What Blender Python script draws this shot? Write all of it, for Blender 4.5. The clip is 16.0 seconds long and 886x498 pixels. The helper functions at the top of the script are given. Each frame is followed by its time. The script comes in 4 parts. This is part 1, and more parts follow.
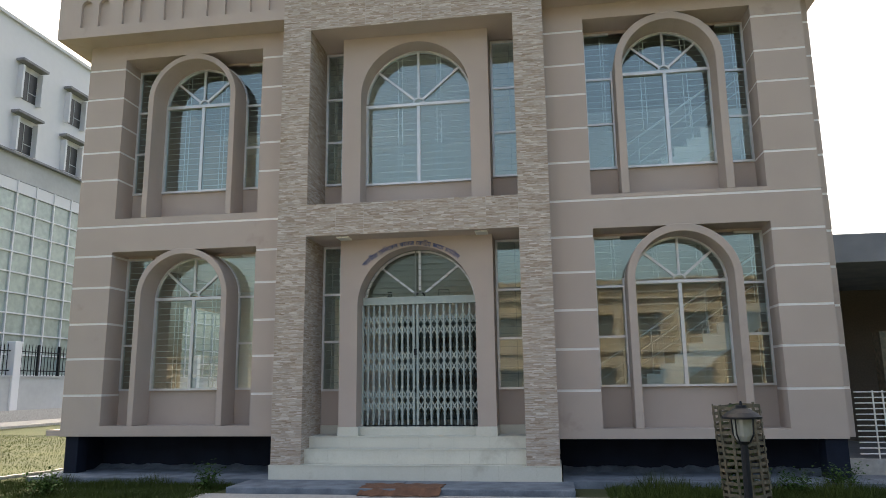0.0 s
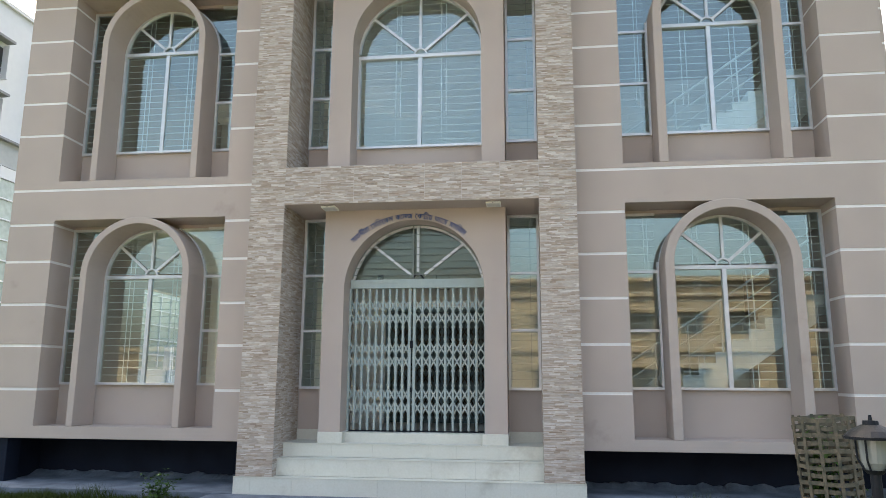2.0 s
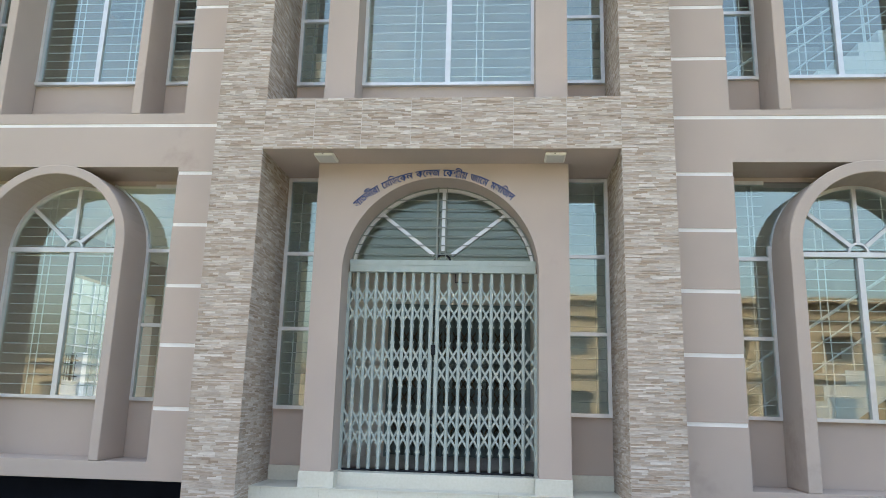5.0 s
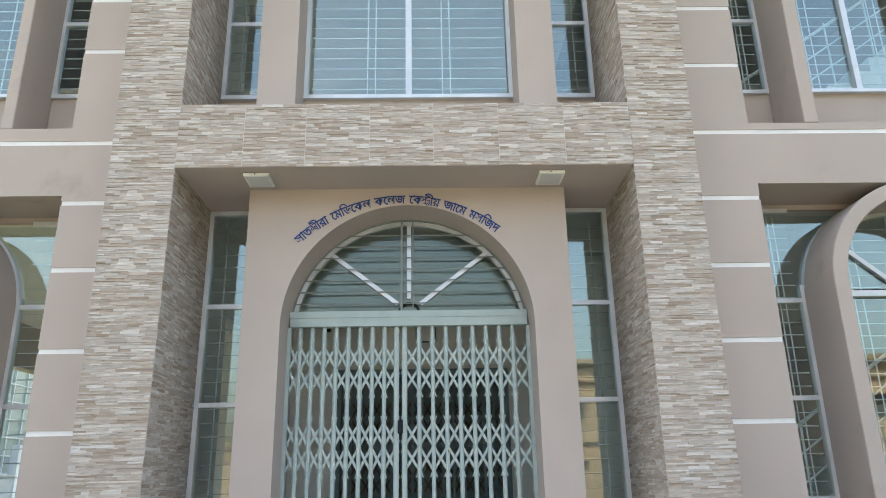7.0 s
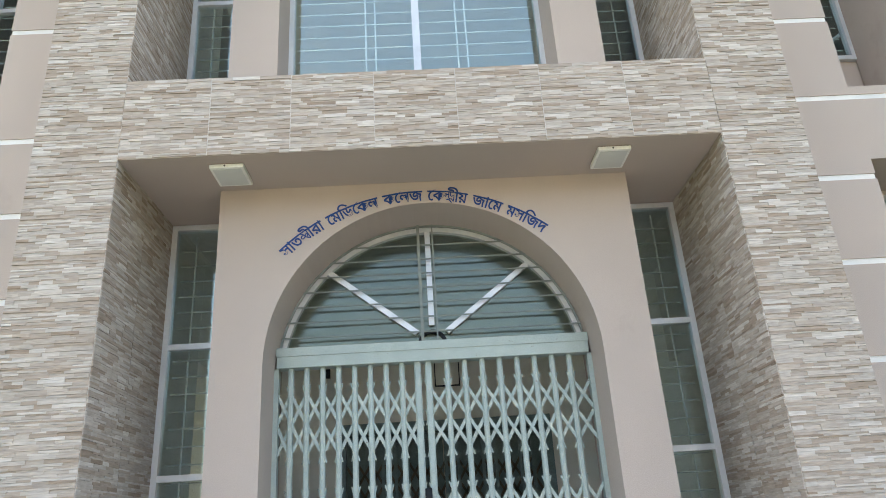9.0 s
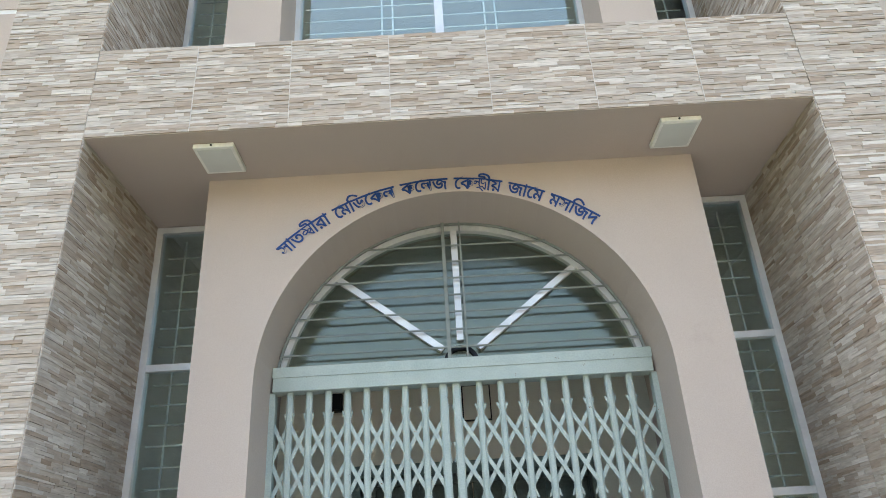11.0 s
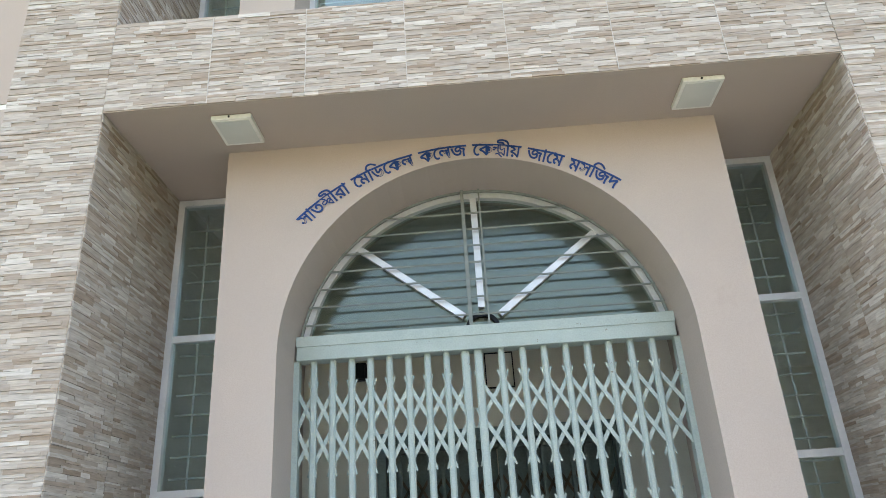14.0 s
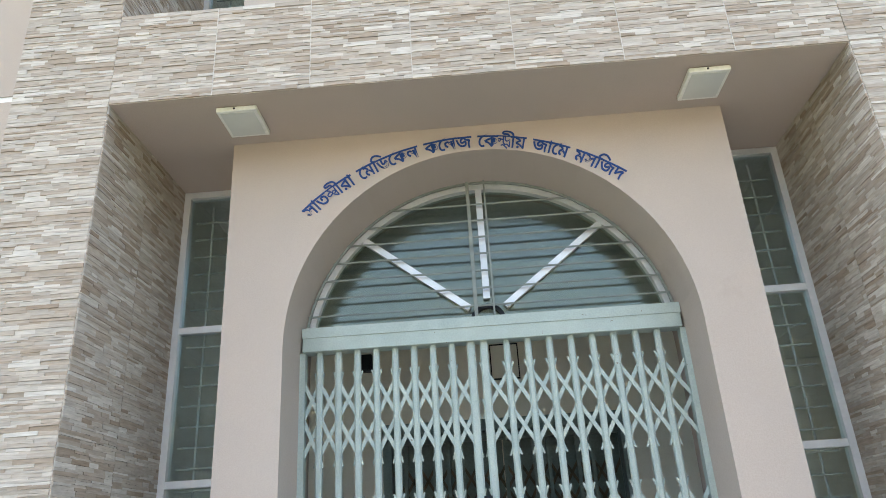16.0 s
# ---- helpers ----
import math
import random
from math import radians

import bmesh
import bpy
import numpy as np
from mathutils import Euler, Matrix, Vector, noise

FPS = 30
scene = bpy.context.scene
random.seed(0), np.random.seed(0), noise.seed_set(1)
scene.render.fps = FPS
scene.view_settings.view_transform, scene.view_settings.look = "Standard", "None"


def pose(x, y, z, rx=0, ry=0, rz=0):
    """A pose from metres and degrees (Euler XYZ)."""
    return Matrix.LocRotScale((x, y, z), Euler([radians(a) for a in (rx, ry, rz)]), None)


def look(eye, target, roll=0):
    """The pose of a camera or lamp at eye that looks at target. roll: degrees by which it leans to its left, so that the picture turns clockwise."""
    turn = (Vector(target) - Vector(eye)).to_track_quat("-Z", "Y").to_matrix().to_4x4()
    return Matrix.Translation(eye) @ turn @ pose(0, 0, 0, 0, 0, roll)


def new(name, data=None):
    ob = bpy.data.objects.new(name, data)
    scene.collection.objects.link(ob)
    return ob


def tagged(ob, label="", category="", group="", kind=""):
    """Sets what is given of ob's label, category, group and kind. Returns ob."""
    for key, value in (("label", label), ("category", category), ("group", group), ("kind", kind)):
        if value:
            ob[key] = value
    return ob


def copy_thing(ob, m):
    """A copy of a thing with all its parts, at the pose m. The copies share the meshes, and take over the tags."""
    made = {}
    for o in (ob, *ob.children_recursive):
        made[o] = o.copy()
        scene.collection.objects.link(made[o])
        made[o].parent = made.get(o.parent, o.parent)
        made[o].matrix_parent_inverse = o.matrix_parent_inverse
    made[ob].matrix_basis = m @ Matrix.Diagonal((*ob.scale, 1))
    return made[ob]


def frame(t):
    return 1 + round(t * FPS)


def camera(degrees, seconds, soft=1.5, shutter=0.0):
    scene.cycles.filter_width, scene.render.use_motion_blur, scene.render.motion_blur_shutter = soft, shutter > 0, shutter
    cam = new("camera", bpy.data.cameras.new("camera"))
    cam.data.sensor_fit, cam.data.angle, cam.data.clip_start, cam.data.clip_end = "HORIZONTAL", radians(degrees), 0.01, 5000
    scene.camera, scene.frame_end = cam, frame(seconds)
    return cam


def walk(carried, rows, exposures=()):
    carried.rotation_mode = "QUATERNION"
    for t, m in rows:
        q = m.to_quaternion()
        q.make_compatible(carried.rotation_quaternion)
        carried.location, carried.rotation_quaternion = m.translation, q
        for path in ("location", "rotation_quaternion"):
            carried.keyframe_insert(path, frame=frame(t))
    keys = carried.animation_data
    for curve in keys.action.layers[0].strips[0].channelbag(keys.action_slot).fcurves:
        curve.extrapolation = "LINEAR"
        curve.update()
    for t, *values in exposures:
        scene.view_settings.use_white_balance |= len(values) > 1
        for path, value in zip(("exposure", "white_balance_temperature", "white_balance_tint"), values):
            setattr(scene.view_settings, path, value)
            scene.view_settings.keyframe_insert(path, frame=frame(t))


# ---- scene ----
cam = camera(63.7, 16.0, soft=0.75)
PATH = [
    (0, (2.391, -11.912, 1.517), (2.095, -9.969, 1.889), -0.7),
    (0.5, (2.238, -11.406, 1.549), (1.966, -9.482, 2.021), 0.4),
    (1, (2.107, -10.98, 1.549), (1.79, -9.085, 2.103), 0.2),
    (1.5, (1.954, -10.478, 1.557), (1.672, -8.565, 2.068), 0.7),
    (2, (1.778, -9.995, 1.543), (1.53, -8.044, 1.907), 0.3),
    (2.5, (1.59, -9.471, 1.555), (1.333, -7.52, 1.911), 0.1),
    (3, (1.331, -9.119, 1.564), (1.039, -7.183, 1.976), 1.5),
    (3.2, (1.249, -8.896, 1.571), (1.03, -6.943, 1.945), 0.6),
    (5.3, (0.57, -6.81, 1.526), (0.418, -4.867, 1.974), 1.4),
    (5.5, (0.519, -6.651, 1.536), (0.403, -4.733, 2.09), 0.5),
    (6, (0.403, -6.203, 1.594), (0.39, -4.276, 2.13), -2.1),
    (6.5, (0.292, -5.793, 1.64), (0.254, -3.888, 2.249), -0.0),
    (7, (0.175, -5.389, 1.686), (0.217, -3.484, 2.293), -1.0),
    (7.5, (0.082, -5.021, 1.752), (0.169, -3.139, 2.424), -2.3),
    (7.6, (0.069, -4.953, 1.758), (0.094, -3.072, 2.437), -2.5),
    (8, (0.039, -4.651, 1.805), (0.124, -2.769, 2.477), -1.2),
    (8.5, (-0.009, -4.266, 1.848), (0.108, -2.39, 2.532), -2.6),
    (9, (-0.052, -3.893, 1.861), (0.011, -2.038, 2.607), -3.6),
    (9.2, (-0.05, -3.706, 1.872), (0.019, -1.848, 2.609), -2.6),
    (11.3, (-0.082, -2.998, 1.921), (-0.11, -1.2, 2.798), -3.9),
    (11.5, (-0.077, -2.985, 1.923), (-0.128, -1.184, 2.79), -4.1),
    (12, (-0.072, -2.984, 1.927), (-0.137, -1.18, 2.788), -3.8),
    (12.5, (-0.077, -2.994, 1.921), (-0.133, -1.186, 2.774), -3.4),
    (13, (-0.084, -2.999, 1.913), (-0.149, -1.177, 2.736), -3.2),
    (13.5, (-0.076, -3.007, 1.915), (-0.13, -1.186, 2.74), -3.5),
    (14, (-0.069, -3.007, 1.902), (-0.131, -1.174, 2.701), -3.5),
    (14.5, (-0.076, -3.002, 1.914), (-0.138, -1.162, 2.695), -3.5),
    (15, (-0.069, -3.008, 1.921), (-0.138, -1.166, 2.698), -3.3),
    (15.5, (-0.083, -3.019, 1.902), (-0.158, -1.173, 2.668), -3.5),
    (16, (-0.072, -3.009, 1.898), (-0.149, -1.169, 2.677), -3.4),
]
walk(cam, [(t, look(eye, target, roll)) for t, eye, target, roll in PATH],
     exposures=[(t, ev + 0.12, 7200 - 120 * min(1.0, t / 8.0), 6.6 - 2.6 * min(1.0, t / 11.0)) for t, ev in ((0, 1.62), (1.0, 1.64), (1.5, 1.68), (2.0, 2.26), (2.5, 2.56), (5.5, 2.51), (9.0, 2.72), (12.5, 2.84), (16.0, 2.91))])

# ---- light ----
SUN_EL, SUN_AZ = 52.0, -24.0          # the sun stands behind the building, a little to its left
world = bpy.data.worlds.new("sky")
scene.world = world
world.use_nodes = True
wn = world.node_tree
sky = wn.nodes.new("ShaderNodeTexSky")
sky.sky_type = "NISHITA"
sky.sun_disc = False
sky.sun_elevation = radians(SUN_EL)
sky.sun_rotation = radians(SUN_AZ)
sky.dust_density = 8.0
sky.ozone_density = 0.3
sky.air_density = 1.0
wn.links.new(sky.outputs[0], wn.nodes["Background"].inputs[0])
wn.nodes["Background"].inputs[1].default_value = 0.15
sun_data = bpy.data.lights.new("sun", "SUN")
sun_data.energy, sun_data.angle, sun_data.color = 2.2, radians(0.6), (1.0, 0.95, 0.86)
sun = new("sun", sun_data)
SUN_DIR = Vector((math.sin(radians(SUN_AZ)) * math.cos(radians(SUN_EL)), math.cos(radians(SUN_AZ)) * math.cos(radians(SUN_EL)), math.sin(radians(SUN_EL))))
sun.matrix_world = look(SUN_DIR * 60, (0, 0, 0))


# ---- materials ----
def material(name, colour, rough=0.6, metal=0.0, second=None, scale=6.0, fine=90.0, bump=0.15, amount=0.5, spec=0.4, fine_amount=0.12, stretch=(1, 1, 1)):
    """A painted or mineral surface: base colour, broad stains, fine grain and relief."""
    m = bpy.data.materials.new(name)
    m.use_nodes = True
    n, l = m.node_tree.nodes, m.node_tree.links
    b = n["Principled BSDF"]
    b.inputs["Roughness"].default_value, b.inputs["Metallic"].default_value = rough, metal
    b.inputs["Specular IOR Level"].default_value = spec
    tc, mp = n.new("ShaderNodeTexCoord"), n.new("ShaderNodeMapping")
    mp.inputs["Scale"].default_value = stretch
    l.new(tc.outputs["Object"], mp.inputs[0])
    broad, grain = n.new("ShaderNodeTexNoise"), n.new("ShaderNodeTexNoise")
    broad.inputs["Scale"].default_value, broad.inputs["Detail"].default_value = scale, 6
    grain.inputs["Scale"].default_value, grain.inputs["Detail"].default_value = fine, 3
    l.new(mp.outputs[0], broad.inputs["Vector"]), l.new(mp.outputs[0], grain.inputs["Vector"])
    ramp = n.new("ShaderNodeValToRGB")
    ramp.color_ramp.elements[0].position, ramp.color_ramp.elements[1].position = 0.5 - amount * 0.5, 0.5 + amount * 0.5
    c2 = second or tuple(c * 0.82 for c in colour)
    ramp.color_ramp.elements[0].color, ramp.color_ramp.elements[1].color = (*c2, 1), (*colour, 1)
    l.new(broad.outputs[0], ramp.inputs[0])
    mix = n.new("ShaderNodeMix")
    mix.data_type, mix.blend_type = "RGBA", "OVERLAY"
    mix.inputs[0].default_value = fine_amount * 3
    l.new(ramp.outputs[0], mix.inputs[6]), l.new(grain.outputs[0], mix.inputs[7])
    l.new(mix.outputs[2], b.inputs["Base Color"])
    bp = n.new("ShaderNodeBump")
    bp.inputs["Strength"].default_value, bp.inputs["Distance"].default_value = bump, 0.01
    l.new(grain.outputs[0], bp.inputs["Height"]), l.new(bp.outputs[0], b.inputs["Normal"])
    return m


def stone_material(name, colours, rough=0.75):
    """Split stone strips: one tone to each strip, with grain along the strip."""
    m = bpy.data.materials.new(name)
    m.use_nodes = True
    n, l = m.node_tree.nodes, m.node_tree.links
    b = n["Principled BSDF"]
    b.inputs["Roughness"].default_value = rough
    geo, ob = n.new("ShaderNodeNewGeometry"), n.new("ShaderNodeObjectInfo")
    add = n.new("ShaderNodeMath")
    add.operation = "ADD"
    l.new(geo.outputs["Random Per Island"], add.inputs[0]), l.new(ob.outputs["Random"], add.inputs[1])
    frac = n.new("ShaderNodeMath")
    frac.operation = "FRACT"
    l.new(add.outputs[0], frac.inputs[0])
    ramp = n.new("ShaderNodeValToRGB")
    while len(ramp.color_ramp.elements) < len(colours):
        ramp.color_ramp.elements.new(0.5)
    for k, c in enumerate(colours):
        ramp.color_ramp.elements[k].position = k / (len(colours) - 1)
        ramp.color_ramp.elements[k].color = (*c, 1)
    l.new(frac.outputs[0], ramp.inputs[0])
    tc, mp, grain = n.new("ShaderNodeTexCoord"), n.new("ShaderNodeMapping"), n.new("ShaderNodeTexNoise")
    mp.inputs["Scale"].default_value = (1.0, 1.0, 7.0)
    l.new(tc.outputs["Object"], mp.inputs[0]), l.new(mp.outputs[0], grain.inputs["Vector"])
    grain.inputs["Scale"].default_value, grain.inputs["Detail"].default_value = 14.0, 7
    mix = n.new("ShaderNodeMix")
    mix.data_type, mix.blend_type = "RGBA", "OVERLAY"
    mix.inputs[0].default_value = 0.42
    l.new(ramp.outputs[0], mix.inputs[6]), l.new(grain.outputs[0], mix.inputs[7]), l.new(mix.outputs[2], b.inputs["Base Color"])
    bp = n.new("ShaderNodeBump")
    bp.inputs["Strength"].default_value, bp.inputs["Distance"].default_value = 0.3, 0.006
    l.new(grain.outputs[0], bp.inputs["Height"]), l.new(bp.outputs[0], b.inputs["Normal"])
    return m


def glass_material(name, tint, low=0.12, high=0.55, rough=0.015, mirror=(0.80, 0.92, 0.89)):
    """A thin tinted pane: clear through, more of a mirror at a slant."""
    m = bpy.data.materials.new(name)
    m.use_nodes = True
    n, l = m.node_tree.nodes, m.node_tree.links
    n.remove(n["Principled BSDF"])
    clear, gloss, mix, fr = n.new("ShaderNodeBsdfTransparent"), n.new("ShaderNodeBsdfGlossy"), n.new("ShaderNodeMixShader"), n.new("ShaderNodeLayerWeight")
    clear.inputs[0].default_value = (*tint, 1)
    gloss.inputs["Roughness"].default_value = rough
    gloss.inputs["Color"].default_value = (*mirror, 1)
    power, scale_, plus = n.new("ShaderNodeMath"), n.new("ShaderNodeMath"), n.new("ShaderNodeMath")
    power.operation, scale_.operation, plus.operation = "POWER", "MULTIPLY", "ADD"
    power.inputs[1].default_value, scale_.inputs[1].default_value, plus.inputs[1].default_value = 4.0, high, low
    fr.inputs[0].default_value = 0.5
    l.new(fr.outputs["Facing"], power.inputs[0]), l.new(power.outputs[0], scale_.inputs[0]), l.new(scale_.outputs[0], plus.inputs[0])
    wave, bp = n.new("ShaderNodeTexNoise"), n.new("ShaderNodeBump")
    wave.inputs["Scale"].default_value = 1.6
    bp.inputs["Strength"].default_value, bp.inputs["Distance"].default_value = 0.06, 0.02
    l.new(wave.outputs[0], bp.inputs["Height"]), l.new(bp.outputs[0], gloss.inputs["Normal"])
    l.new(plus.outputs[0], mix.inputs[0]), l.new(clear.outputs[0], mix.inputs[1]), l.new(gloss.outputs[0], mix.inputs[2])
    l.new(mix.outputs[0], n["Material Output"].inputs[0])
    return m


M_WALL = material("beige_paint", (0.455, 0.389, 0.345), 0.85, second=(0.415, 0.354, 0.315), scale=1.3, fine=160, bump=0.12, spec=0.2, fine_amount=0.04)
M_WHITE = material("white_groove", (0.80, 0.79, 0.77), 0.7, scale=3, fine=80, bump=0.08, fine_amount=0.05)
M_STONE = stone_material("split_stone", [(0.261, 0.195, 0.142), (0.389, 0.33, 0.275), (0.427, 0.382, 0.34), (0.328, 0.275, 0.228), (0.541, 0.503, 0.461), (0.399, 0.334, 0.277), (0.294, 0.23, 0.176), (0.475, 0.432, 0.388)])
M_GROUT = material("stone_bed", (0.52, 0.48, 0.445), 0.9)
M_NAVY = material("navy_paint", (0.013, 0.019, 0.034), 0.7, second=(0.008, 0.011, 0.020), scale=2.5, fine=70, spec=0.12)
M_APRON = material("damp_bluish_concrete", (0.17, 0.20, 0.24), 0.7, second=(0.08, 0.10, 0.13), scale=3.0, fine=50, bump=0.35, amount=0.35)
M_STEP = material("cream_tile", (0.60, 0.60, 0.53), 0.35, second=(0.54, 0.54, 0.475), scale=2.2, fine=40, bump=0.03, fine_amount=0.04)
M_ALU = material("silver_aluminium", (0.64, 0.66, 0.68), 0.35, metal=0.35, scale=5, fine=60, bump=0.04, fine_amount=0.04)
M_GATE = material("pale_blue_paint", (0.365, 0.428, 0.41), 0.4, second=(0.305, 0.365, 0.35), scale=9, fine=120, bump=0.06, fine_amount=0.06)


def add_wear(m, colour, scale, edge, width=0.03):
    """Chips or rust that break through a paint, in small uneven spots."""
    n, l = m.node_tree.nodes, m.node_tree.links
    b = n["Principled BSDF"]
    before = b.inputs["Base Color"].links[0].from_socket
    tc, spots, ramp, mix = n.new("ShaderNodeTexCoord"), n.new("ShaderNodeTexNoise"), n.new("ShaderNodeValToRGB"), n.new("ShaderNodeMix")
    spots.inputs["Scale"].default_value, spots.inputs["Detail"].default_value, spots.inputs["Roughness"].default_value = scale, 8, 0.65
    l.new(tc.outputs["Object"], spots.inputs["Vector"]), l.new(spots.outputs[0], ramp.inputs[0])
    ramp.color_ramp.elements[0].position, ramp.color_ramp.elements[1].position = edge, edge + width
    ramp.color_ramp.elements[0].color, ramp.color_ramp.elements[1].color = (0, 0, 0, 1), (1, 1, 1, 1)
    mix.data_type = "RGBA"
    mix.inputs[7].default_value = (*colour, 1)
    l.new(ramp.outputs[0], mix.inputs[0]), l.new(before, mix.inputs[6]), l.new(mix.outputs[2], b.inputs["Base Color"])


add_wear(M_GATE, (0.15, 0.095, 0.06), 16.0, 0.665)
add_wear(M_WALL, (0.33, 0.27, 0.235), 0.9, 0.62, 0.16)
add_wear(M_STEP, (0.42, 0.41, 0.35), 1.4, 0.60, 0.15)
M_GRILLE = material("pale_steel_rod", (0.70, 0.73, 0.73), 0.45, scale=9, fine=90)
# Darker copy of the rods: dimness behind the portal's panes put into colour
M_GRILLE_DIM = material("dimmed_steel_rod", (0.40, 0.43, 0.41), 0.5, scale=9, fine=90)
M_GLASS = glass_material("tinted_glass", (0.90, 0.95, 0.955))
M_FANGLASS = glass_material("dusty_glass", (0.72, 0.77, 0.73), 0.085, 0.42, 0.14, (0.62, 0.68, 0.64))
M_INNER = material("cream_interior", (0.73, 0.71, 0.66), 0.8, scale=1.5, fine=70, bump=0.05, fine_amount=0.04)
M_FLOOR = material("interior_tile", (0.60, 0.59, 0.56), 0.3, scale=2, fine=30)
M_CONC = material("grey_concrete", (0.24, 0.25, 0.27), 0.85, second=(0.15, 0.16, 0.18), scale=2.2, fine=60, bump=0.3)
M_GRASS = material("grass_soil", (0.050, 0.058, 0.014), 0.95, second=(0.026, 0.033, 0.010), scale=0.8, fine=25, bump=0.5)
M_BLUE = material("blue_letter_paint", (0.003, 0.045, 0.205), 0.5, fine=60, scale=10)
M_LAMP = material("white_plastic", (0.78, 0.78, 0.74), 0.4, scale=4, fine=50)
M_DIFF = material("frosted_diffuser", (0.60, 0.62, 0.60), 0.3, scale=2, fine=20, bump=0.02, fine_amount=0.01)
M_LANTERN = material("hazy_lantern_glass", (0.23, 0.25, 0.24), 0.15, scale=3, fine=20, bump=0.02, fine_amount=0.02)
M_BLACK = material("black_metal", (0.011, 0.014, 0.019), 0.5, spec=0.16, scale=8, fine=60)
M_BAMBOO = material("weathered_bamboo", (0.16, 0.13, 0.09), 0.8, second=(0.04, 0.048, 0.035), scale=12, fine=90)
M_LEAF = material("leaf_green", (0.055, 0.11, 0.025), 0.7, spec=0.15, second=(0.028, 0.06, 0.013), scale=6, fine=30)
M_BLADE = material("grass_blade", (0.052, 0.070, 0.013), 0.7, second=(0.028, 0.046, 0.010), spec=0.15, scale=0.7, fine=8)
M_FARWHITE = material("far_white_paint", (0.60, 0.62, 0.66), 0.8, second=(0.54, 0.56, 0.60), scale=0.12, fine=3, bump=0.0, fine_amount=0.02)
M_FARGLASS = material("far_curtain_glass", (0.32, 0.385, 0.37), 0.12, second=(0.24, 0.30, 0.285), scale=0.2, fine=3, bump=0.0, spec=0.8)
M_DARK = material("dark_opening", (0.03, 0.032, 0.035), 0.4, scale=1, fine=8)
M_TAN = material("tan_facade", (0.205, 0.15, 0.105), 0.85, second=(0.15, 0.11, 0.08), scale=0.4, fine=6)
M_BRICKRED = material("red_brown_mat", (0.17, 0.085, 0.05), 0.95, second=(0.09, 0.05, 0.035), scale=7, fine=90, bump=0.6)
# Darkened brown: the deep porch's shade is put into the wall colour
M_PORCH = material("shaded_porch_brown", (0.10, 0.085, 0.07), 0.8, scale=1.5, fine=30)
M_TEAL = material("dark_teal_paint", (0.14, 0.20, 0.205), 0.5, scale=6, fine=50)
M_ROAD = material("pale_road", (0.42, 0.41, 0.39), 0.9, scale=0.5, fine=12)
M_PATH = material("grey_path_concrete", (0.36, 0.355, 0.34), 0.9, second=(0.28, 0.275, 0.265), scale=0.8, fine=40, bump=0.25)
# Steel darkened: the fan guard rods' shaded undersides are put into its colour
M_ROD = material("shaded_steel_rod", (0.23, 0.26, 0.25), 0.5, second=(0.16, 0.17, 0.16), scale=14, fine=120)
M_FARCONC = material("far_grey_concrete", (0.40, 0.42, 0.44), 0.85, second=(0.33, 0.35, 0.37), scale=0.4, fine=4, bump=0.0, fine_amount=0.03)


# ---- mesh helpers ----
def box(bm, x0, x1, y0, y1, z0, z1):
    v = [bm.verts.new((x, y, z)) for z in (z0, z1) for x, y in ((x0, y0), (x1, y0), (x1, y1), (x0, y1))]
    for f in ((3, 2, 1, 0), (4, 5, 6, 7), (0, 1, 5, 4), (1, 2, 6, 5), (2, 3, 7, 6), (3, 0, 4, 7)):
        bm.faces.new([v[k] for k in f])


def bar(bm, a, b, w, d, up=(0, 1, 0)):
    """A square bar from a to b, w wide across and d deep along up."""
    a, b, up = Vector(a), Vector(b), Vector(up)
    side = (b - a).cross(up).normalized() * (w / 2)
    deep = up.normalized() * (d / 2)
    v = [bm.verts.new(p + s * side + u * deep) for p in (a, b) for s, u in ((-1, -1), (1, -1), (1, 1), (-1, 1))]
    for f in ((3, 2, 1, 0), (4, 5, 6, 7), (0, 1, 5, 4), (1, 2, 6, 5), (2, 3, 7, 6), (3, 0, 4, 7)):
        bm.faces.new([v[k] for k in f])


def rod(bm, a, b, r, n=8, r2=None):
    a, b = Vector(a), Vector(b)
    q = (b - a).to_track_quat("Z", "Y")
    rings = [[bm.verts.new(p + q @ Vector((rr * math.cos(2 * math.pi * k / n), rr * math.sin(2 * math.pi * k / n), 0))) for k in range(n)] for p, rr in ((a, r), (b, r if r2 is None else r2))]
    for k in range(n):
        bm.faces.new((rings[0][k], rings[0][(k + 1) % n], rings[1][(k + 1) % n], rings[1][k]))
    bm.faces.new(rings[0][::-1]), bm.faces.new(rings[1])


def strip(bm, outer, inner, y0, y1):
    """A band between two equal polylines of (x, z), from y0 to y1."""
    rows = [[bm.verts.new((x, y, z)) for x, z in line] for y in (y0, y1) for line in (outer, inner)]
    of, inf, ob, ib = rows
    for k in range(len(outer) - 1):
        bm.faces.new((of[k], of[k + 1], inf[k + 1], inf[k]))
        bm.faces.new((ob[k + 1], ob[k], ib[k], ib[k + 1]))
        bm.faces.new((of[k + 1], of[k], ob[k], ob[k + 1]))
        bm.faces.new((inf[k], inf[k + 1], ib[k + 1], ib[k]))
    for k in (0, -1):
        bm.faces.new((of[k], inf[k], ib[k], ob[k]))


def arc(cx, cz, r, n=28, a0=0.0, a1=180.0):
    return [(cx + r * math.cos(radians(a0 + (a1 - a0) * k / n)), cz + r * math.sin(radians(a0 + (a1 - a0) * k / n))) for k in range(n + 1)]


def mesh(name, bm, mat):
    bmesh.ops.recalc_face_normals(bm, faces=bm.faces)
    me = bpy.data.meshes.new(name)
    bm.to_mesh(me)
    bm.free()
    me.materials.append(mat)
    return me


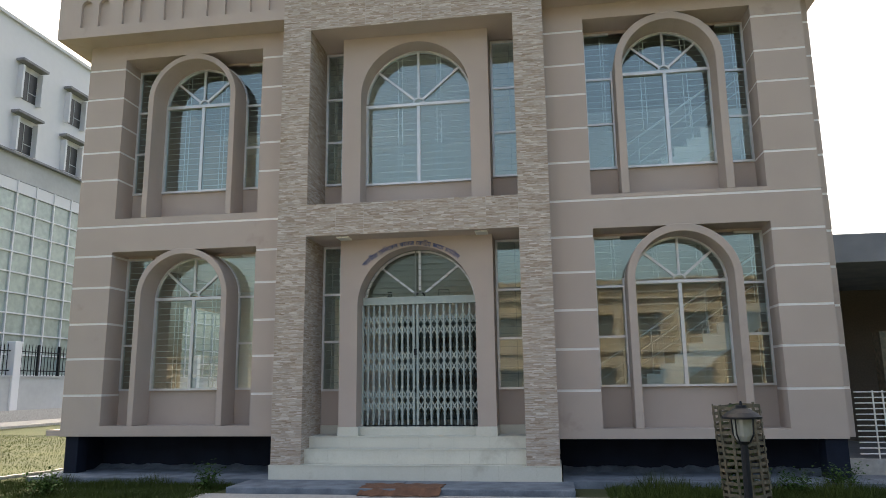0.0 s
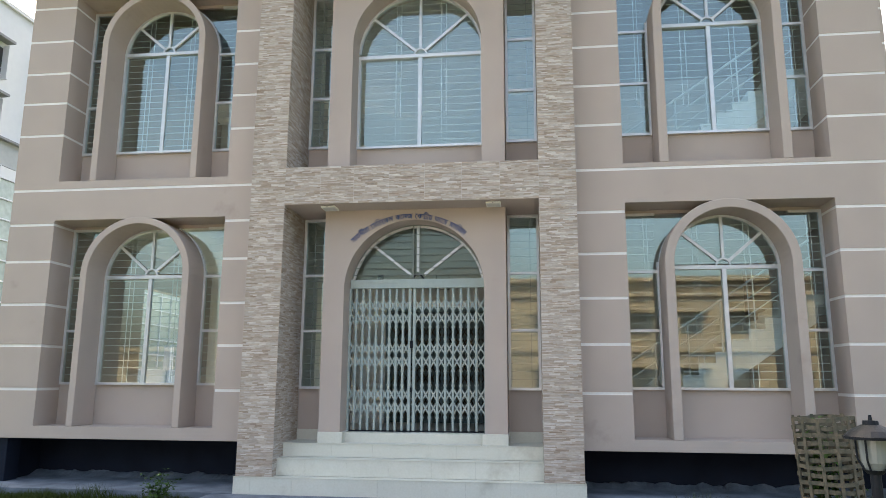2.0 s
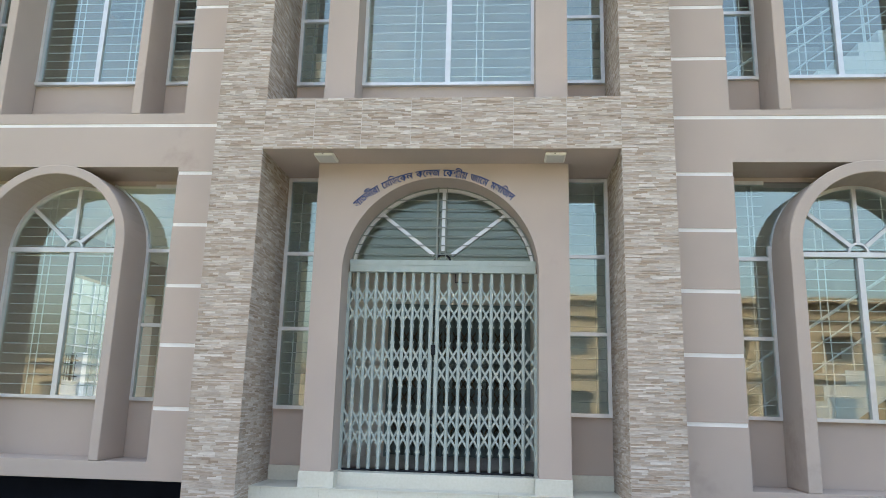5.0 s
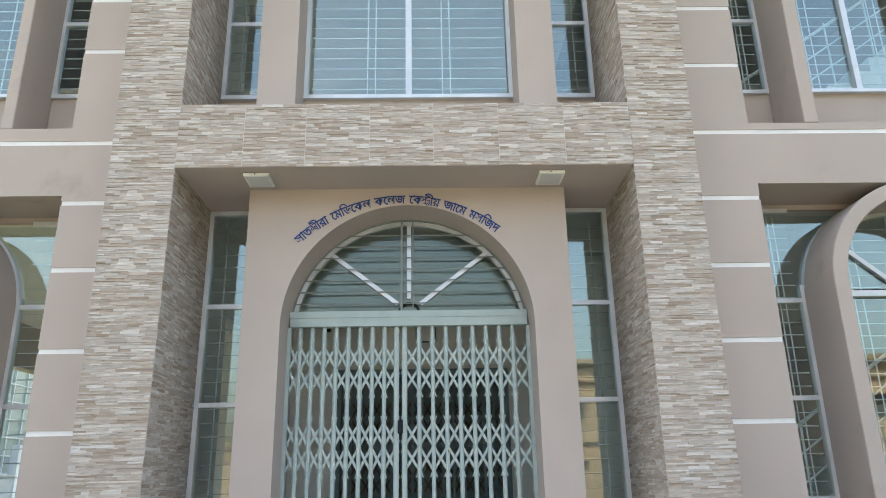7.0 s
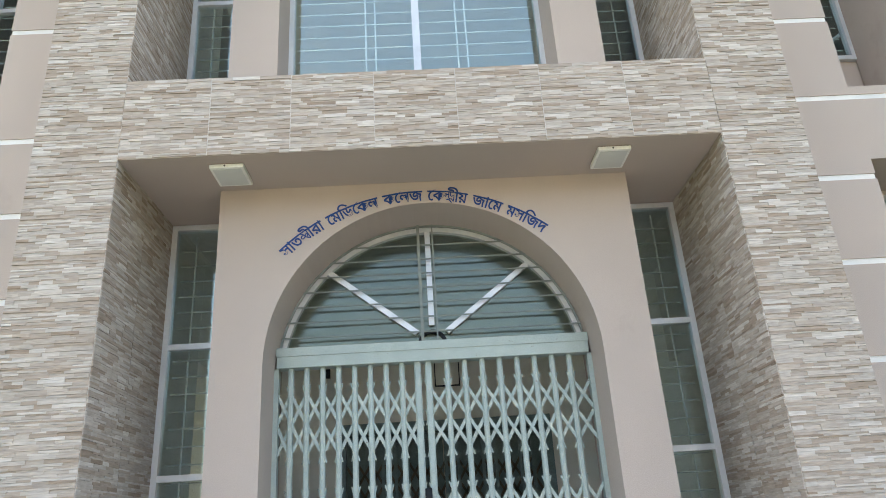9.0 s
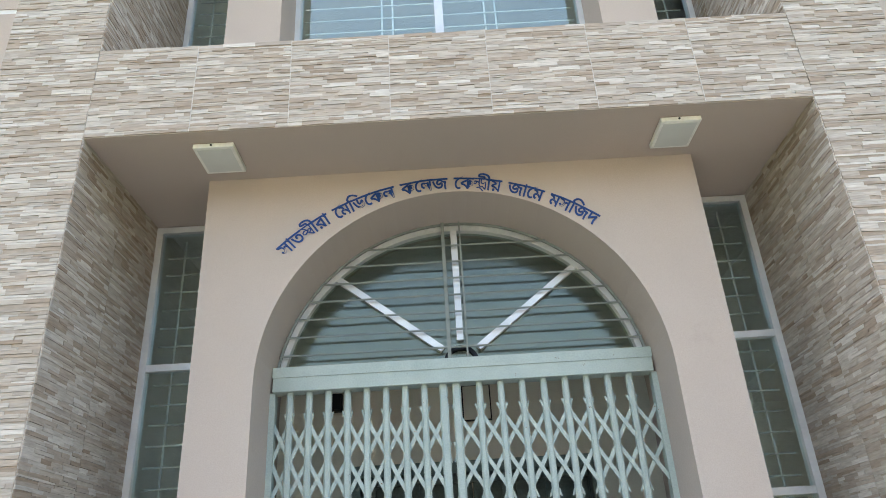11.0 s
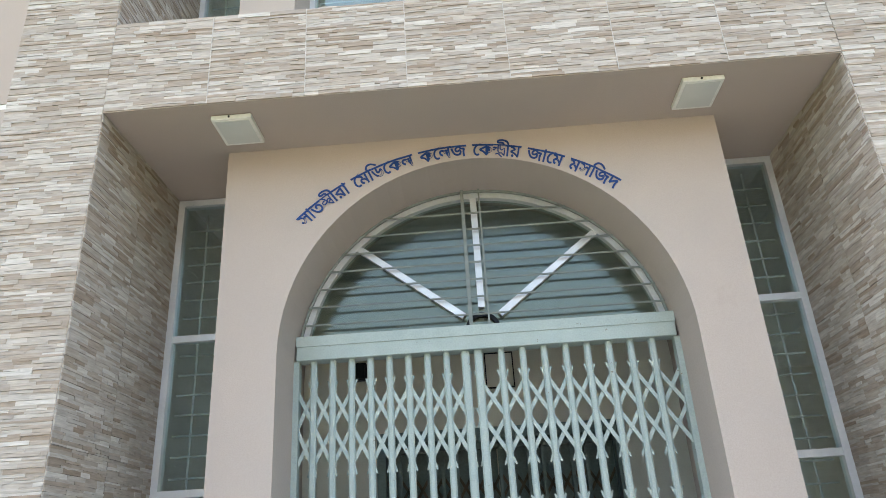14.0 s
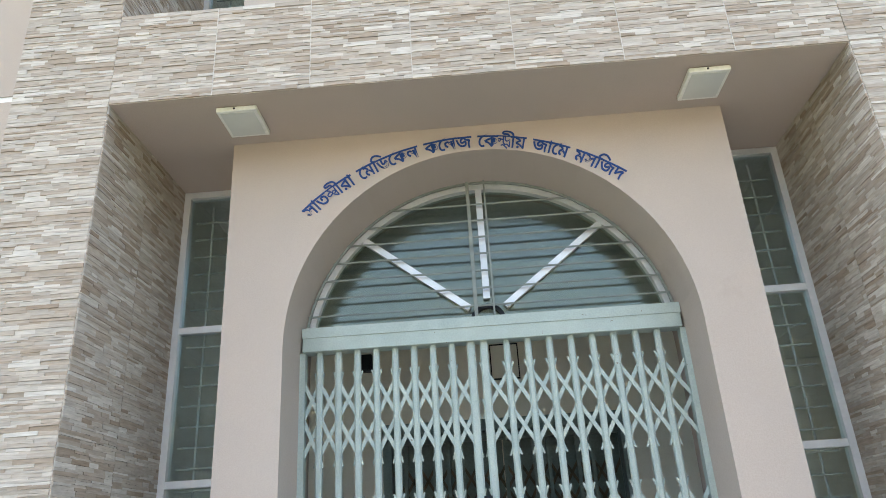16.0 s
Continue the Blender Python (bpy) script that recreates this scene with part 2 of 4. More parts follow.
def part(name, bm, mat, parent=None, label=""):
    ob = new(name, bm if isinstance(bm, bpy.types.Mesh) else mesh(name, bm, mat))
    ob.parent = parent
    return tagged(ob, label)


def thing(name, label, category, at=(0, 0, 0), group="", kind=""):
    ob = new(name)
    ob.location = at
    return tagged(ob, label, category, group, kind)


def boxes(name, mat, parent, *sizes, label=""):
    bm = bmesh.new()
    for s in sizes:
        box(bm, *s)
    return part(name, bm, mat, parent, label)


def soften(ob, width, segments=2):
    mod = ob.modifiers.new("bevel", "BEVEL")
    mod.width, mod.segments, mod.limit_method = width, segments, "ANGLE"
    return ob


# ---- the plan ----
PORTAL_IN, PORTAL_OUT = 1.89, 2.42     # portal piers, from the door's middle
WALL_Y, GLASS_Y, CENTRE_Y, BLOCK_Y = 0.50, 1.05, 0.92, 0.48
LEFT_X, RIGHT_X = -6.75, 6.94
WALL_BOTTOM, SOFFIT = {"left": 0.645, "right": 0.595}, 8.38
GROUND = -0.13
FLOOR_1, FLOOR_2 = 0.79, 4.42
NICHE = {"left": (-5.96, -3.04), "right": (3.15, 6.08)}
ARCH_X, ARCH_R = {"left": -4.50, "right": 4.625}, {"left": 0.92, "right": 0.945}
STOREYS = {"left": ((0.825, 4.09, 1.455), (4.748, 8.07, 5.355)),       # niche bottom, niche top, window sill
           "right": ((0.75, 4.15, 1.43), (4.755, 8.10, 5.36))}
BANDS = {"left": (1.385, 2.06, 2.715, 3.41, 4.02, 4.60, 5.55, 6.12, 6.66, 7.25, 7.87),
         "right": (1.38, 2.07, 2.735, 3.39, 4.015, 4.665, 5.37, 6.005, 6.645, 7.222, 7.875)}
GROOVE = 0.042

# ---- ground ----
ground = boxes("ground", M_GRASS, None, (-400, 400, -400, 400, -0.6, GROUND))
tagged(ground, "flat ground with short patchy grass", "ground", kind="structure")
apron = thing("pavement", "grey-blue concrete apron beside the wall foot", "pavement", kind="structure")
boxes("slab", M_APRON, apron, (-6.95, -2.46, -0.02, 1.5, -0.3, -0.015))
boxes("slab", M_APRON, apron, (2.46, 7.2, -0.02, 1.5, -0.3, -0.015))
boxes("slab", M_APRON, apron, (7.204, 9.2, -0.05, 1.3, -0.3, -0.05))
edging = thing("lawn_edging", "low pale brick edging across the lawn", "kerb")
for k in range(14):
    kx, ky = -8.05 + 0.055 * k, -0.30 + 0.225 * k
    bm = bmesh.new()
    bar(bm, (kx, ky, GROUND + 0.02 + 0.006 * math.sin(k * 2.3)), (kx + 0.053, ky + 0.215, GROUND + 0.02 + 0.006 * math.sin(k * 1.7)), 0.10, 0.07, (0, 0, 1))
    part("brick", bm, M_ROAD, edging)
landing = thing("pavement", "raised bluish-grey cement slab before the steps", "pavement", kind="structure")
soften(boxes("slab", M_APRON, landing, (-2.74, -0.04, -0.98, -0.045, -0.3, -0.02)), 0.012)
soften(boxes("slab", M_APRON, landing, (-0.036, 2.62, -0.95, -0.045, -0.3, -0.024)), 0.012)
path = thing("pavement", "pale concrete path that leads up to the steps", "pavement", kind="structure")
# Far slabs are unseen, added to bounce light up under the soffits
for k in range(14):
    boxes("slab", M_PATH, path, (-3.1, 3.3, -1.0 - 2.2 * (k + 1) + 0.012, -1.0 - 2.2 * k, -0.3, GROUND + 0.02))

# ---- walls of the two wings ----
def course_panels(wall, x0, x1, z0, z1, bands):
    """Rendered courses with recessed white grooves between them."""
    levels = [z for z in bands if z0 + 0.02 < z < z1 - 0.02]
    edges = [z0] + [z for b in levels for z in (b - GROOVE / 2, b + GROOVE / 2)] + [z1]
    for k in range(0, len(edges), 2):
        boxes("panel", M_WALL, wall, (x0, x1, WALL_Y, GLASS_Y, edges[k], edges[k + 1]))
    if levels:
        e = 0.006
        boxes("groove", M_WHITE, wall, (x0 + e, x1 - e, WALL_Y + e, GLASS_Y - e, max(z0 + 0.004, levels[0] - 0.1), min(z1 - 0.004, levels[-1] + 0.1)))


def arch_surround(wall, cx, z0, apex, ro):
    """The rendered horseshoe-arch surround that stands in a niche, flush with the wall."""
    ri = 0.81
    zc = apex - ro
    outer = [(cx + ro, z0)] + arc(cx, zc, ro) + [(cx - ro, z0)]
    inner = [(cx + ri, z0)] + arc(cx, zc, ri) + [(cx - ri, z0)]
    bm = bmesh.new()
    strip(bm, outer, inner, WALL_Y - 0.004, GLASS_Y - 0.01)
    return soften(part("arch_surround", bm, M_WALL, wall), 0.012), zc, ri


def wing(side):
    x0, x1 = NICHE[side]
    a, b = (LEFT_X, -PORTAL_OUT + 0.02) if side == "left" else (PORTAL_OUT - 0.02, RIGHT_X)
    wall = thing("wall_" + side, "beige rendered wall with white grooves and arched window niches", "wall", kind="structure")
    low, high = STOREYS[side]
    bottom = WALL_BOTTOM[side]
    for zb, zt, _ in (low, high):
        course_panels(wall, a, x0, zb, zt, BANDS[side])
        course_panels(wall, x1, b, zb, zt, BANDS[side])
    course_panels(wall, a, b, bottom, low[0], ())
    course_panels(wall, a, b, low[1], high[0], BANDS[side])
    course_panels(wall, a, b, high[1], SOFFIT, ())
    # the window wall behind the niches, with its openings
    segs = []
    for zb, zt, sill in (low, high):
        segs += [(x0, x1, GLASS_Y, 1.10, zb - 0.15, sill), (x0, x1, GLASS_Y, 1.10, zt - 0.05, zt + 0.2)]
    segs += [(a, x0, GLASS_Y + 0.001, 1.10, bottom, SOFFIT), (x1, b, GLASS_Y + 0.001, 1.10, bottom, SOFFIT)]
    boxes("backing", M_WALL, wall, *segs)
    mid, ro = ARCH_X[side], ARCH_R[side]
    for zb, zt, sill in (low, high):
        apex = zt + (0.012 if zb > 3 else 0.03)
        _, zc, ri = arch_surround(wall, mid, zb, apex, ro)
        arched_window(mid, ri, sill, zc, zb > 3)
        # side lights left and right of the surround
        for xa, xb in ((x0, mid - ro + 0.01), (mid + ro - 0.01, x1)):
            side_window(xa, xb, sill, zt - 0.05, (sill + 0.87, sill + 1.76), arch=(mid, zc))
    return wall


def grille(parent, x0, x1, z0, z1, y, uprights, limit=None, mat=M_GRILLE):
    """Horizontal safety rods with a few uprights; limit(z) gives the half width under an arch."""
    n = int((z1 - z0) / 0.115)
    for k in range(1, n):
        z = z0 + (z1 - z0) * k / n
        a, b = x0, x1
        if limit:
            h = limit(z)
            if h is None or h < 0.05:
                continue
            a, b = max(x0, (x0 + x1) / 2 - h), min(x1, (x0 + x1) / 2 + h)
        bm = bmesh.new()
        rod(bm, (a, y, z), (b, y, z), 0.0058, 6)
        part("grille_rod", bm, mat, parent)
    for x in uprights:
        zt = z1
        if limit:
            c, r = (x0 + x1) / 2, (x1 - x0) / 2
            zt = z1 - r + math.sqrt(max(0, r * r - (x - c) ** 2))
        bm = bmesh.new()
        bar(bm, (x, y + 0.008, z0), (x, y + 0.008, zt), 0.012, 0.006)
        part("grille_upright", bm, mat, parent)


def arched_window(cx, r, sill, zc, upper, y=GLASS_Y, transom=None, label="arched window with silver aluminium frame and fan light"):
    """Two sliding panes below, a fan light of three glazing bars above."""
    win = thing("arched_window", label + (", upper floor" if upper else ", ground floor"), "window", (cx, y, sill), "arched windows")
    h = (transom if transom else zc - 0.02) - sill        # transom height over the sill
    top = zc + r - sill
    fr = 0.038
    boxes("sill_frame", M_ALU, win, (-r, r, -0.06, 0.03, 0.0, fr))
    boxes("jamb", M_ALU, win, (-r, -r + fr, -0.05, 0.03, fr, h))
    boxes("jamb", M_ALU, win, (r - fr, r, -0.05, 0.03, fr, h))
    soften(boxes("transom", M_ALU, win, (-r, r, -0.055, 0.03, h, h + 0.06)), 0.004)
    boxes("meeting_stile", M_ALU, win, (-0.03, 0.03, -0.045, 0.02, fr, h))
    boxes("pane", M_GLASS, win, (-r + fr, -0.03, 0.004, 0.008, fr, h)).visible_shadow = False
    boxes("pane", M_GLASS, win, (0.03, r - fr, -0.020, -0.016, fr, h)).visible_shadow = False
    # fan light
    a0 = zc - sill
    base = h + 0.06
    outline = [(x, z) for x, z in arc(0, a0, r - 0.012, 40) if z >= base]
    bm = bmesh.new()
    for yy in (0.0, 0.004):
        vs = [bm.verts.new((x, yy, z)) for x, z in outline] + ([bm.verts.new((-r + 0.012, yy, base)), bm.verts.new((r - 0.012, yy, base))] if a0 > base + 0.02 else [])
        bm.faces.new(vs)
    part("fan_pane", bm, M_GLASS, win).visible_shadow = False
    bm = bmesh.new()
    lo = max(0.0, math.degrees(math.asin(min(1.0, max(0.0, (base - a0) / r)))))
    strip(bm, arc(0, a0, r, 36, lo, 180 - lo), arc(0, a0, r - 0.035, 36, lo, 180 - lo), -0.045, 0.02)
    part("fan_rim", bm, M_ALU, win)
    for ang in (90, 139.5, 40.5):
        d = Vector((math.cos(radians(ang)), 0, math.sin(radians(ang))))
        start = Vector((0, -0.02, base)) + d * 0.11
        # to the rim, from the hub
        rel = start - Vector((0, -0.02, a0))
        q = rel.dot(d)
        reach = -q + math.sqrt(max(0.0, q * q - rel.length_squared + (r - 0.02) ** 2))
        bm = bmesh.new()
        bar(bm, start, start + d * reach, 0.042, 0.035)
        part("glazing_bar", bm, M_ALU, win)
    bm = bmesh.new()
    strip(bm, arc(0, base, 0.115, 14), arc(0, base, 0.09, 14), -0.03, 0.01)
    part("hub", bm, M_ALU, win)
    grille(win, -r + 0.05, r - 0.05, fr, top - 0.02, 0.06, (-0.42, -0.34, 0.34, 0.42),
           lambda z: r - 0.03 if z + sill < zc else math.sqrt(max(0, r * r - (z + sill - zc) ** 2)) - 0.03)
    return win


def side_window(x0, x1, sill, top, mullions, y=GLASS_Y, arch=None, set_back=0.06, uprights=(0.25, 0.45)):
    win = thing("side_window", "narrow three-pane window with silver aluminium frame and inner grille", "window", ((x0 + x1) / 2, y, sill), "side windows")
    w, h = (x1 - x0) / 2 - 0.002, top - sill
    f = 0.04
    c = arch[0] - win.location.x if arch else 0.0          # the arch's middle, seen from this window
    ends = [h, h]
    if arch:
        ends[0 if c < 0 else 1] = arch[1] - sill + 0.1
    boxes("jamb", M_ALU, win, (-w, -w + f, -0.035, 0.03, 0, ends[0]))
    boxes("jamb", M_ALU, win, (w - f, w, -0.035, 0.03, 0, ends[1]))
    if arch:
        # the top pane runs on behind the arch, with a curved trim along it
        a0 = arch[1] - sill
        s = 1 if c < 0 else -1
        steps_ = [k * 4.0 for k in range(1, 18)]
        edge = [(c + s * 0.86 * math.cos(radians(a)), a0 + 0.86 * math.sin(radians(a))) for a in steps_ if a0 + 0.86 * math.sin(radians(a)) < h - 0.01]
        bm = bmesh.new()
        for yy in (0.0, 0.004):
            for (xa, za), (xb, zb) in zip(edge, edge[1:]):
                far = -s * (w - f)
                bm.faces.new([bm.verts.new((px, yy, pz)) for px, pz in ((xa, za), (far, za), (far, zb), (xb, zb))])
        part("arch_pane", bm, M_GLASS, win).visible_shadow = False
        lim = math.degrees(math.asin(min(0.98, (h - a0) / 0.95)))
        aa, ab = (4, lim) if s > 0 else (180 - lim, 176)
        bm = bmesh.new()
        strip(bm, arc(c, a0, 0.948, 16, aa, ab), arc(c, a0, 0.925, 16, aa, ab), -0.05, 0.0)
        part("curved_trim", bm, M_ALU, win)
    boxes("sill_frame", M_ALU, win, (-w + f, w - f, -0.04, 0.03, 0, f))
    boxes("head", M_ALU, win, (-w + f, w - f, -0.035, 0.03, h - f, h))
    levels = [f] + [m - sill for m in mullions] + [h - f]
    for m in levels[1:-1]:
        boxes("mullion", M_ALU, win, (-w + f, w - f, -0.03, 0.02, m - 0.02, m + 0.02))
    for a, b in zip(levels, levels[1:]):
        boxes("pane", M_GLASS, win, (-w + f, w - f, -0.004, 0.0, a, b)).visible_shadow = False
    grille(win, -w + f, w - f, f, h - f, set_back, [w * u for u in uprights], None, M_GRILLE if arch else M_GRILLE_DIM)
    return win


wing("left")
wing("right")
for side, a, b in (("left", LEFT_X, -PORTAL_OUT + 0.02), ("right", PORTAL_OUT - 0.02, RIGHT_X)):
    base = thing("baseboard", "recessed navy-painted plinth under the overhanging wall", "plinth", kind="structure")
    wb = WALL_BOTTOM[side]
    boxes("plinth", M_NAVY, base, (a + 0.10 if a < 0 else 2.0, -2.0 if a < 0 else b, 1.50, 1.70, -0.3, wb))
    boxes("overhang_slab", M_WALL, base, (a + 0.004, b - 0.004, WALL_Y + 0.005, 1.62, wb - 0.004, wb + 0.1))
    if side == "left":
        boxes("slab_end", M_WALL, base, (-7.12, a + 0.004, 0.62, 1.62, wb + 0.002, wb + 0.105))
        soften(boxes("end_pier", M_NAVY, base, (-6.66, -6.40, 0.56, 0.86, -0.3, wb - 0.006), label="navy corner pier"), 0.01)
        boxes("plinth_return", M_NAVY, base, (-6.655, -6.50, 0.862, 1.499, -0.3, wb - 0.006))
    else:
        soften(boxes("end_pier", M_NAVY, base, (6.58, 6.92, 0.54, 0.86, -0.3, wb - 0.006), label="navy corner pier"), 0.01)
    # rough cement left along the foot of the plinth
    bm = bmesh.new()
    xa, xb = (a + 0.12, -2.47) if a < 0 else (2.47, b - 0.05)
    n_ = 90
    top = [(xa + (xb - xa) * k / n_, 0.035 + 0.05 * max(0.0, noise.noise((k * 0.21, 3.0, a)) + 0.3) + 0.02 * noise.noise((k * 0.9, 7.0, a))) for k in range(n_ + 1)]
    rows = [[bm.verts.new((x, y, z * f - 0.03 * (1 - f))) for x, z in top] for y, f in ((1.18, 0.0), (1.34, 0.55), (1.44, 1.0), (1.499, 1.0))]
    for p, q in zip(rows, rows[1:]):
        for k in range(n_):
            bm.faces.new((p[k], p[k + 1], q[k + 1], q[k]))
    part("cement_fillet", bm, M_APRON, base, "rough bluish cement")

# the set-back pier at the far corner, with the same courses
corner = thing("wall_corner", "narrow set-back beige corner pier with white grooves", "wall", kind="structure")
edges = [WALL_BOTTOM["right"]] + [z + d for z in BANDS["right"] for d in (-GROOVE / 2, GROOVE / 2)] + [SOFFIT]
for k in range(0, len(edges), 2):
    boxes("panel", M_WALL, corner, (RIGHT_X, 7.17, 0.88, 1.45, edges[k], edges[k + 1]))
boxes("groove", M_WHITE, corner, (RIGHT_X + 0.002, 7.164, 0.886, 1.444, BANDS["right"][0] - 0.1, BANDS["right"][-1] + 0.1))


# ---- cornice and parapet ----
def parapet(side, a, b, slots):
    """A projecting eaves box with pairs of round-headed blind slots."""
    par = thing("parapet_" + side, "beige projecting parapet with pairs of round-headed blind slots", "parapet", kind="structure")
    y, z0, z1 = 0.03, SOFFIT, 9.27
    boxes("core", M_WALL, par, (a, b, y + 0.07, 6.0, z0, z1))
    # front skin, open at the slots
    w, s0, s1 = 0.115, 8.60, 9.06
    xs = sorted(slots)
    bm = bmesh.new()
    e = a
    for x in xs + [None]:
        box(bm, e, (x - w) if x is not None else b, y, y + 0.07, s0, s1)
        e = (x + w) if x is not None else b
    box(bm, a, b, y, y + 0.07, z0, s0)
    box(bm, a, b, y, y + 0.07, s1 + w, z1)
    e = a
    for x in xs + [None]:
        box(bm, e, (x - w) if x is not None else b, y, y + 0.07, s1, s1 + w)
        e = (x + w) if x is not None else b
    for x in xs:
        up = arc(x, s1, w, 12)
        flat = [(px, s1 + w) for px, _ in up]
        strip(bm, flat, up, y, y + 0.07)
    part("slotted_face", bm, M_WALL, par)
    boxes("coping", M_WALL, par, (a - 0.02, b + 0.02, y - 0.02, 6.0, z1, z1 + 0.05))


pair = [c + s for c in (-6.41, -5.515, -4.62, -3.725, -2.83) for s in (-0.19, 0.19)]
parapet("left", -7.20, -PORTAL_OUT + 0.01, pair)
parapet("right", PORTAL_OUT - 0.01, 7.40, [-x for x in pair])

# ---- portal: core, blocks, doorway ----
portal = thing("wall_portal", "tall entrance portal clad in strips of split stone", "wall", kind="structure")
PT = 10.0
T = 0.0005                                 # how far the stone strips stand out from their bed
for s in (-1, 1):
    xa, xb = sorted((s * (PORTAL_IN + T), s * (PORTAL_OUT - 0.022)))
    boxes("pier_core", M_GROUT, portal, (xa, xb, T, 1.10, 0.215, PT))
    xa, xb = sorted((s * (PORTAL_OUT - 0.022), s * PORTAL_OUT))
    boxes("outer_face", M_WALL, portal, (xa, xb, 0.005, 1.10, 0.215, PT))
boxes("lintel_core", M_GROUT, portal, (-PORTAL_IN - T, PORTAL_IN + T, T, 1.10, 4.13, 4.70))
boxes("soffit_plaster", M_WALL, portal, (-PORTAL_IN, PORTAL_IN, 0.001, 1.0, 4.124, 4.13))
boxes("top_core", M_GROUT, portal, (-PORTAL_IN - T, PORTAL_IN + T, T, 1.10, 8.10, PT))
boxes("soffit_plaster", M_WALL, portal, (-PORTAL_IN, PORTAL_IN, 0.001, 1.0, 8.085, 8.10))


def arch_block(z0, z1, zc, r):
    """The rendered block in the portal, with a round-headed opening through it."""
    hw, y1 = 1.39, 1.08
    bm = bmesh.new()
    over = [(max(-hw, min(hw, hw * 1.02 * math.cos(math.pi * k / 40))), z1) for k in range(1, 40)]
    top = [(hw, z0), (hw, z1 - 0.001)] + over + [(-hw, z1 - 0.001), (-hw, z0)]
    low = [(r, z0)] + [(r, zc)] + arc(0, zc, r, 40)[1:-1] + [(-r, zc), (-r, z0)]
    strip(bm, top, low, BLOCK_Y, y1)
    return soften(part("arch_block", bm, M_WALL, portal), 0.012)


arch_block(FLOOR_1, 4.126, 2.899, 1.066)
arch_block(4.70, 8.09, 6.90, 1.035)
boxes("window_breast", M_WALL, portal, (-1.035, 1.035, CENTRE_Y - 0.004, 1.10, 4.69, 5.25))
for s in (-1, 1):
    xa, xb = sorted((s * 1.39, s * PORTAL_IN))
    boxes("breast", M_WALL, portal, (xa, xb, GLASS_Y, 1.10, 0.6, 1.41))
    boxes("breast", M_WALL, portal, (xa, xb, GLASS_Y, 1.10, 4.69, 5.32))
    xa, xb = sorted((s * 1.39, s * 1.887))
    boxes("head", M_WALL, portal, (min(s * 1.39, s * 1.89), max(s * 1.39, s * 1.89), GLASS_Y, 1.10, 8.06, 8.10))
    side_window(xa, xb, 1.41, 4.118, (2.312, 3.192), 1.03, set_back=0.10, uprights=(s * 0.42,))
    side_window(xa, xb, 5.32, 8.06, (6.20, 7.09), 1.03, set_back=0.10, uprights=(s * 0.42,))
arched_window(0, 1.035, 5.25, 6.90, True, CENTRE_Y, 6.80)

# ---- steps ----
steps = thing("steps", "cream tiled entrance steps", "steps", kind="structure")
M_JOINT = material("tile_joint", (0.30, 0.29, 0.25), 0.9)


def tiled_step(x0, x1, y0, y1, z0, z1, first):
    """A step faced with large tiles that meet in fine joints."""
    boxes("step_core", M_JOINT, steps, (x0 + 0.004, x1 - 0.004, y0 + 0.004, y1, z0, z1 - 0.004))
    cuts = [x0] + [x for x in (x0 + first + 0.605 * k for k in range(12)) if x0 + 0.05 < x < x1 - 0.05] + [x1]
    for a, b in zip(cuts, cuts[1:]):
        boxes("tile", M_STEP, steps, (a + 0.001, b - 0.001, y0 + 0.001 * math.sin(a * 9), y0 + 0.012, z0 + 0.002, z1 - 0.010))
        boxes("tread_tile", M_STEP, steps, (a + 0.001, b - 0.001, y0 - 0.008, y1, z1 - 0.009, z1 + 0.0006 * math.sin(b * 7)))


tiled_step(-2.44, 2.44, -0.03, 0.97, -0.2, 0.212, 0.25)
tiled_step(-PORTAL_IN, PORTAL_IN, 0.16, 1.095, 0.214, 0.452, 0.42)
tiled_step(-PORTAL_IN, PORTAL_IN, 0.40, 1.09, 0.454, 0.645, 0.13)
soften(boxes("step", M_STEP, steps, (-1.03, 1.03, 0.62, 1.3, 0.6, FLOOR_1)), 0.008)
for s in (-1, 1):
    xa, xb = sorted((s * 1.025, s * 1.40))
    soften(boxes("plinth_block", M_STEP, steps, (xa, xb, BLOCK_Y - 0.02, 0.97, 0.64, 0.80)), 0.006)
    xa, xb = sorted((s * 1.40, s * PORTAL_IN))
    boxes("skirting", M_STEP, steps, (xa, xb, GLASS_Y - 0.03, 1.09, 0.64, 0.80))

# ---- doorway: fan light, beam and folding gate ----
fan = thing("fan_light", "arched fan light over the gate with silver bars and outer rods", "window", (0, CENTRE_Y, 2.905))
R = 1.055
bm = bmesh.new()
for yy in (0.0, 0.004):
    bm.faces.new([bm.verts.new((x, yy, z)) for x, z in arc(0, 0, R - 0.01, 48) if z > 0.16])
part("fan_pane", bm, M_FANGLASS, fan).visible_shadow = False
bm = bmesh.new()
strip(bm, arc(0, 0, R, 40, 8, 172), arc(0, 0, R - 0.04, 40, 8, 172), -0.04, 0.03)
part("fan_rim", bm, M_ALU, fan)
for ang in (90, 142, 38):
    d = Vector((math.cos(radians(ang)), 0, math.sin(radians(ang))))
    start = Vector((0, -0.02, 0.185)) + d * 0.13
    rel = start - Vector((0, -0.02, 0))
    q = rel.dot(d)
    reach = -q + math.sqrt(q * q - rel.length_squared + (R - 0.02) ** 2)
    bm = bmesh.new()
    bar(bm, start, start + d * reach, 0.038, 0.03)
    part("glazing_bar", bm, M_ALU, fan)
bm = bmesh.new()
strip(bm, arc(0, 0.185, 0.100, 14), arc(0, 0.185, 0.078, 14), -0.03, 0.01)
part("hub", bm, M_BLACK, fan)
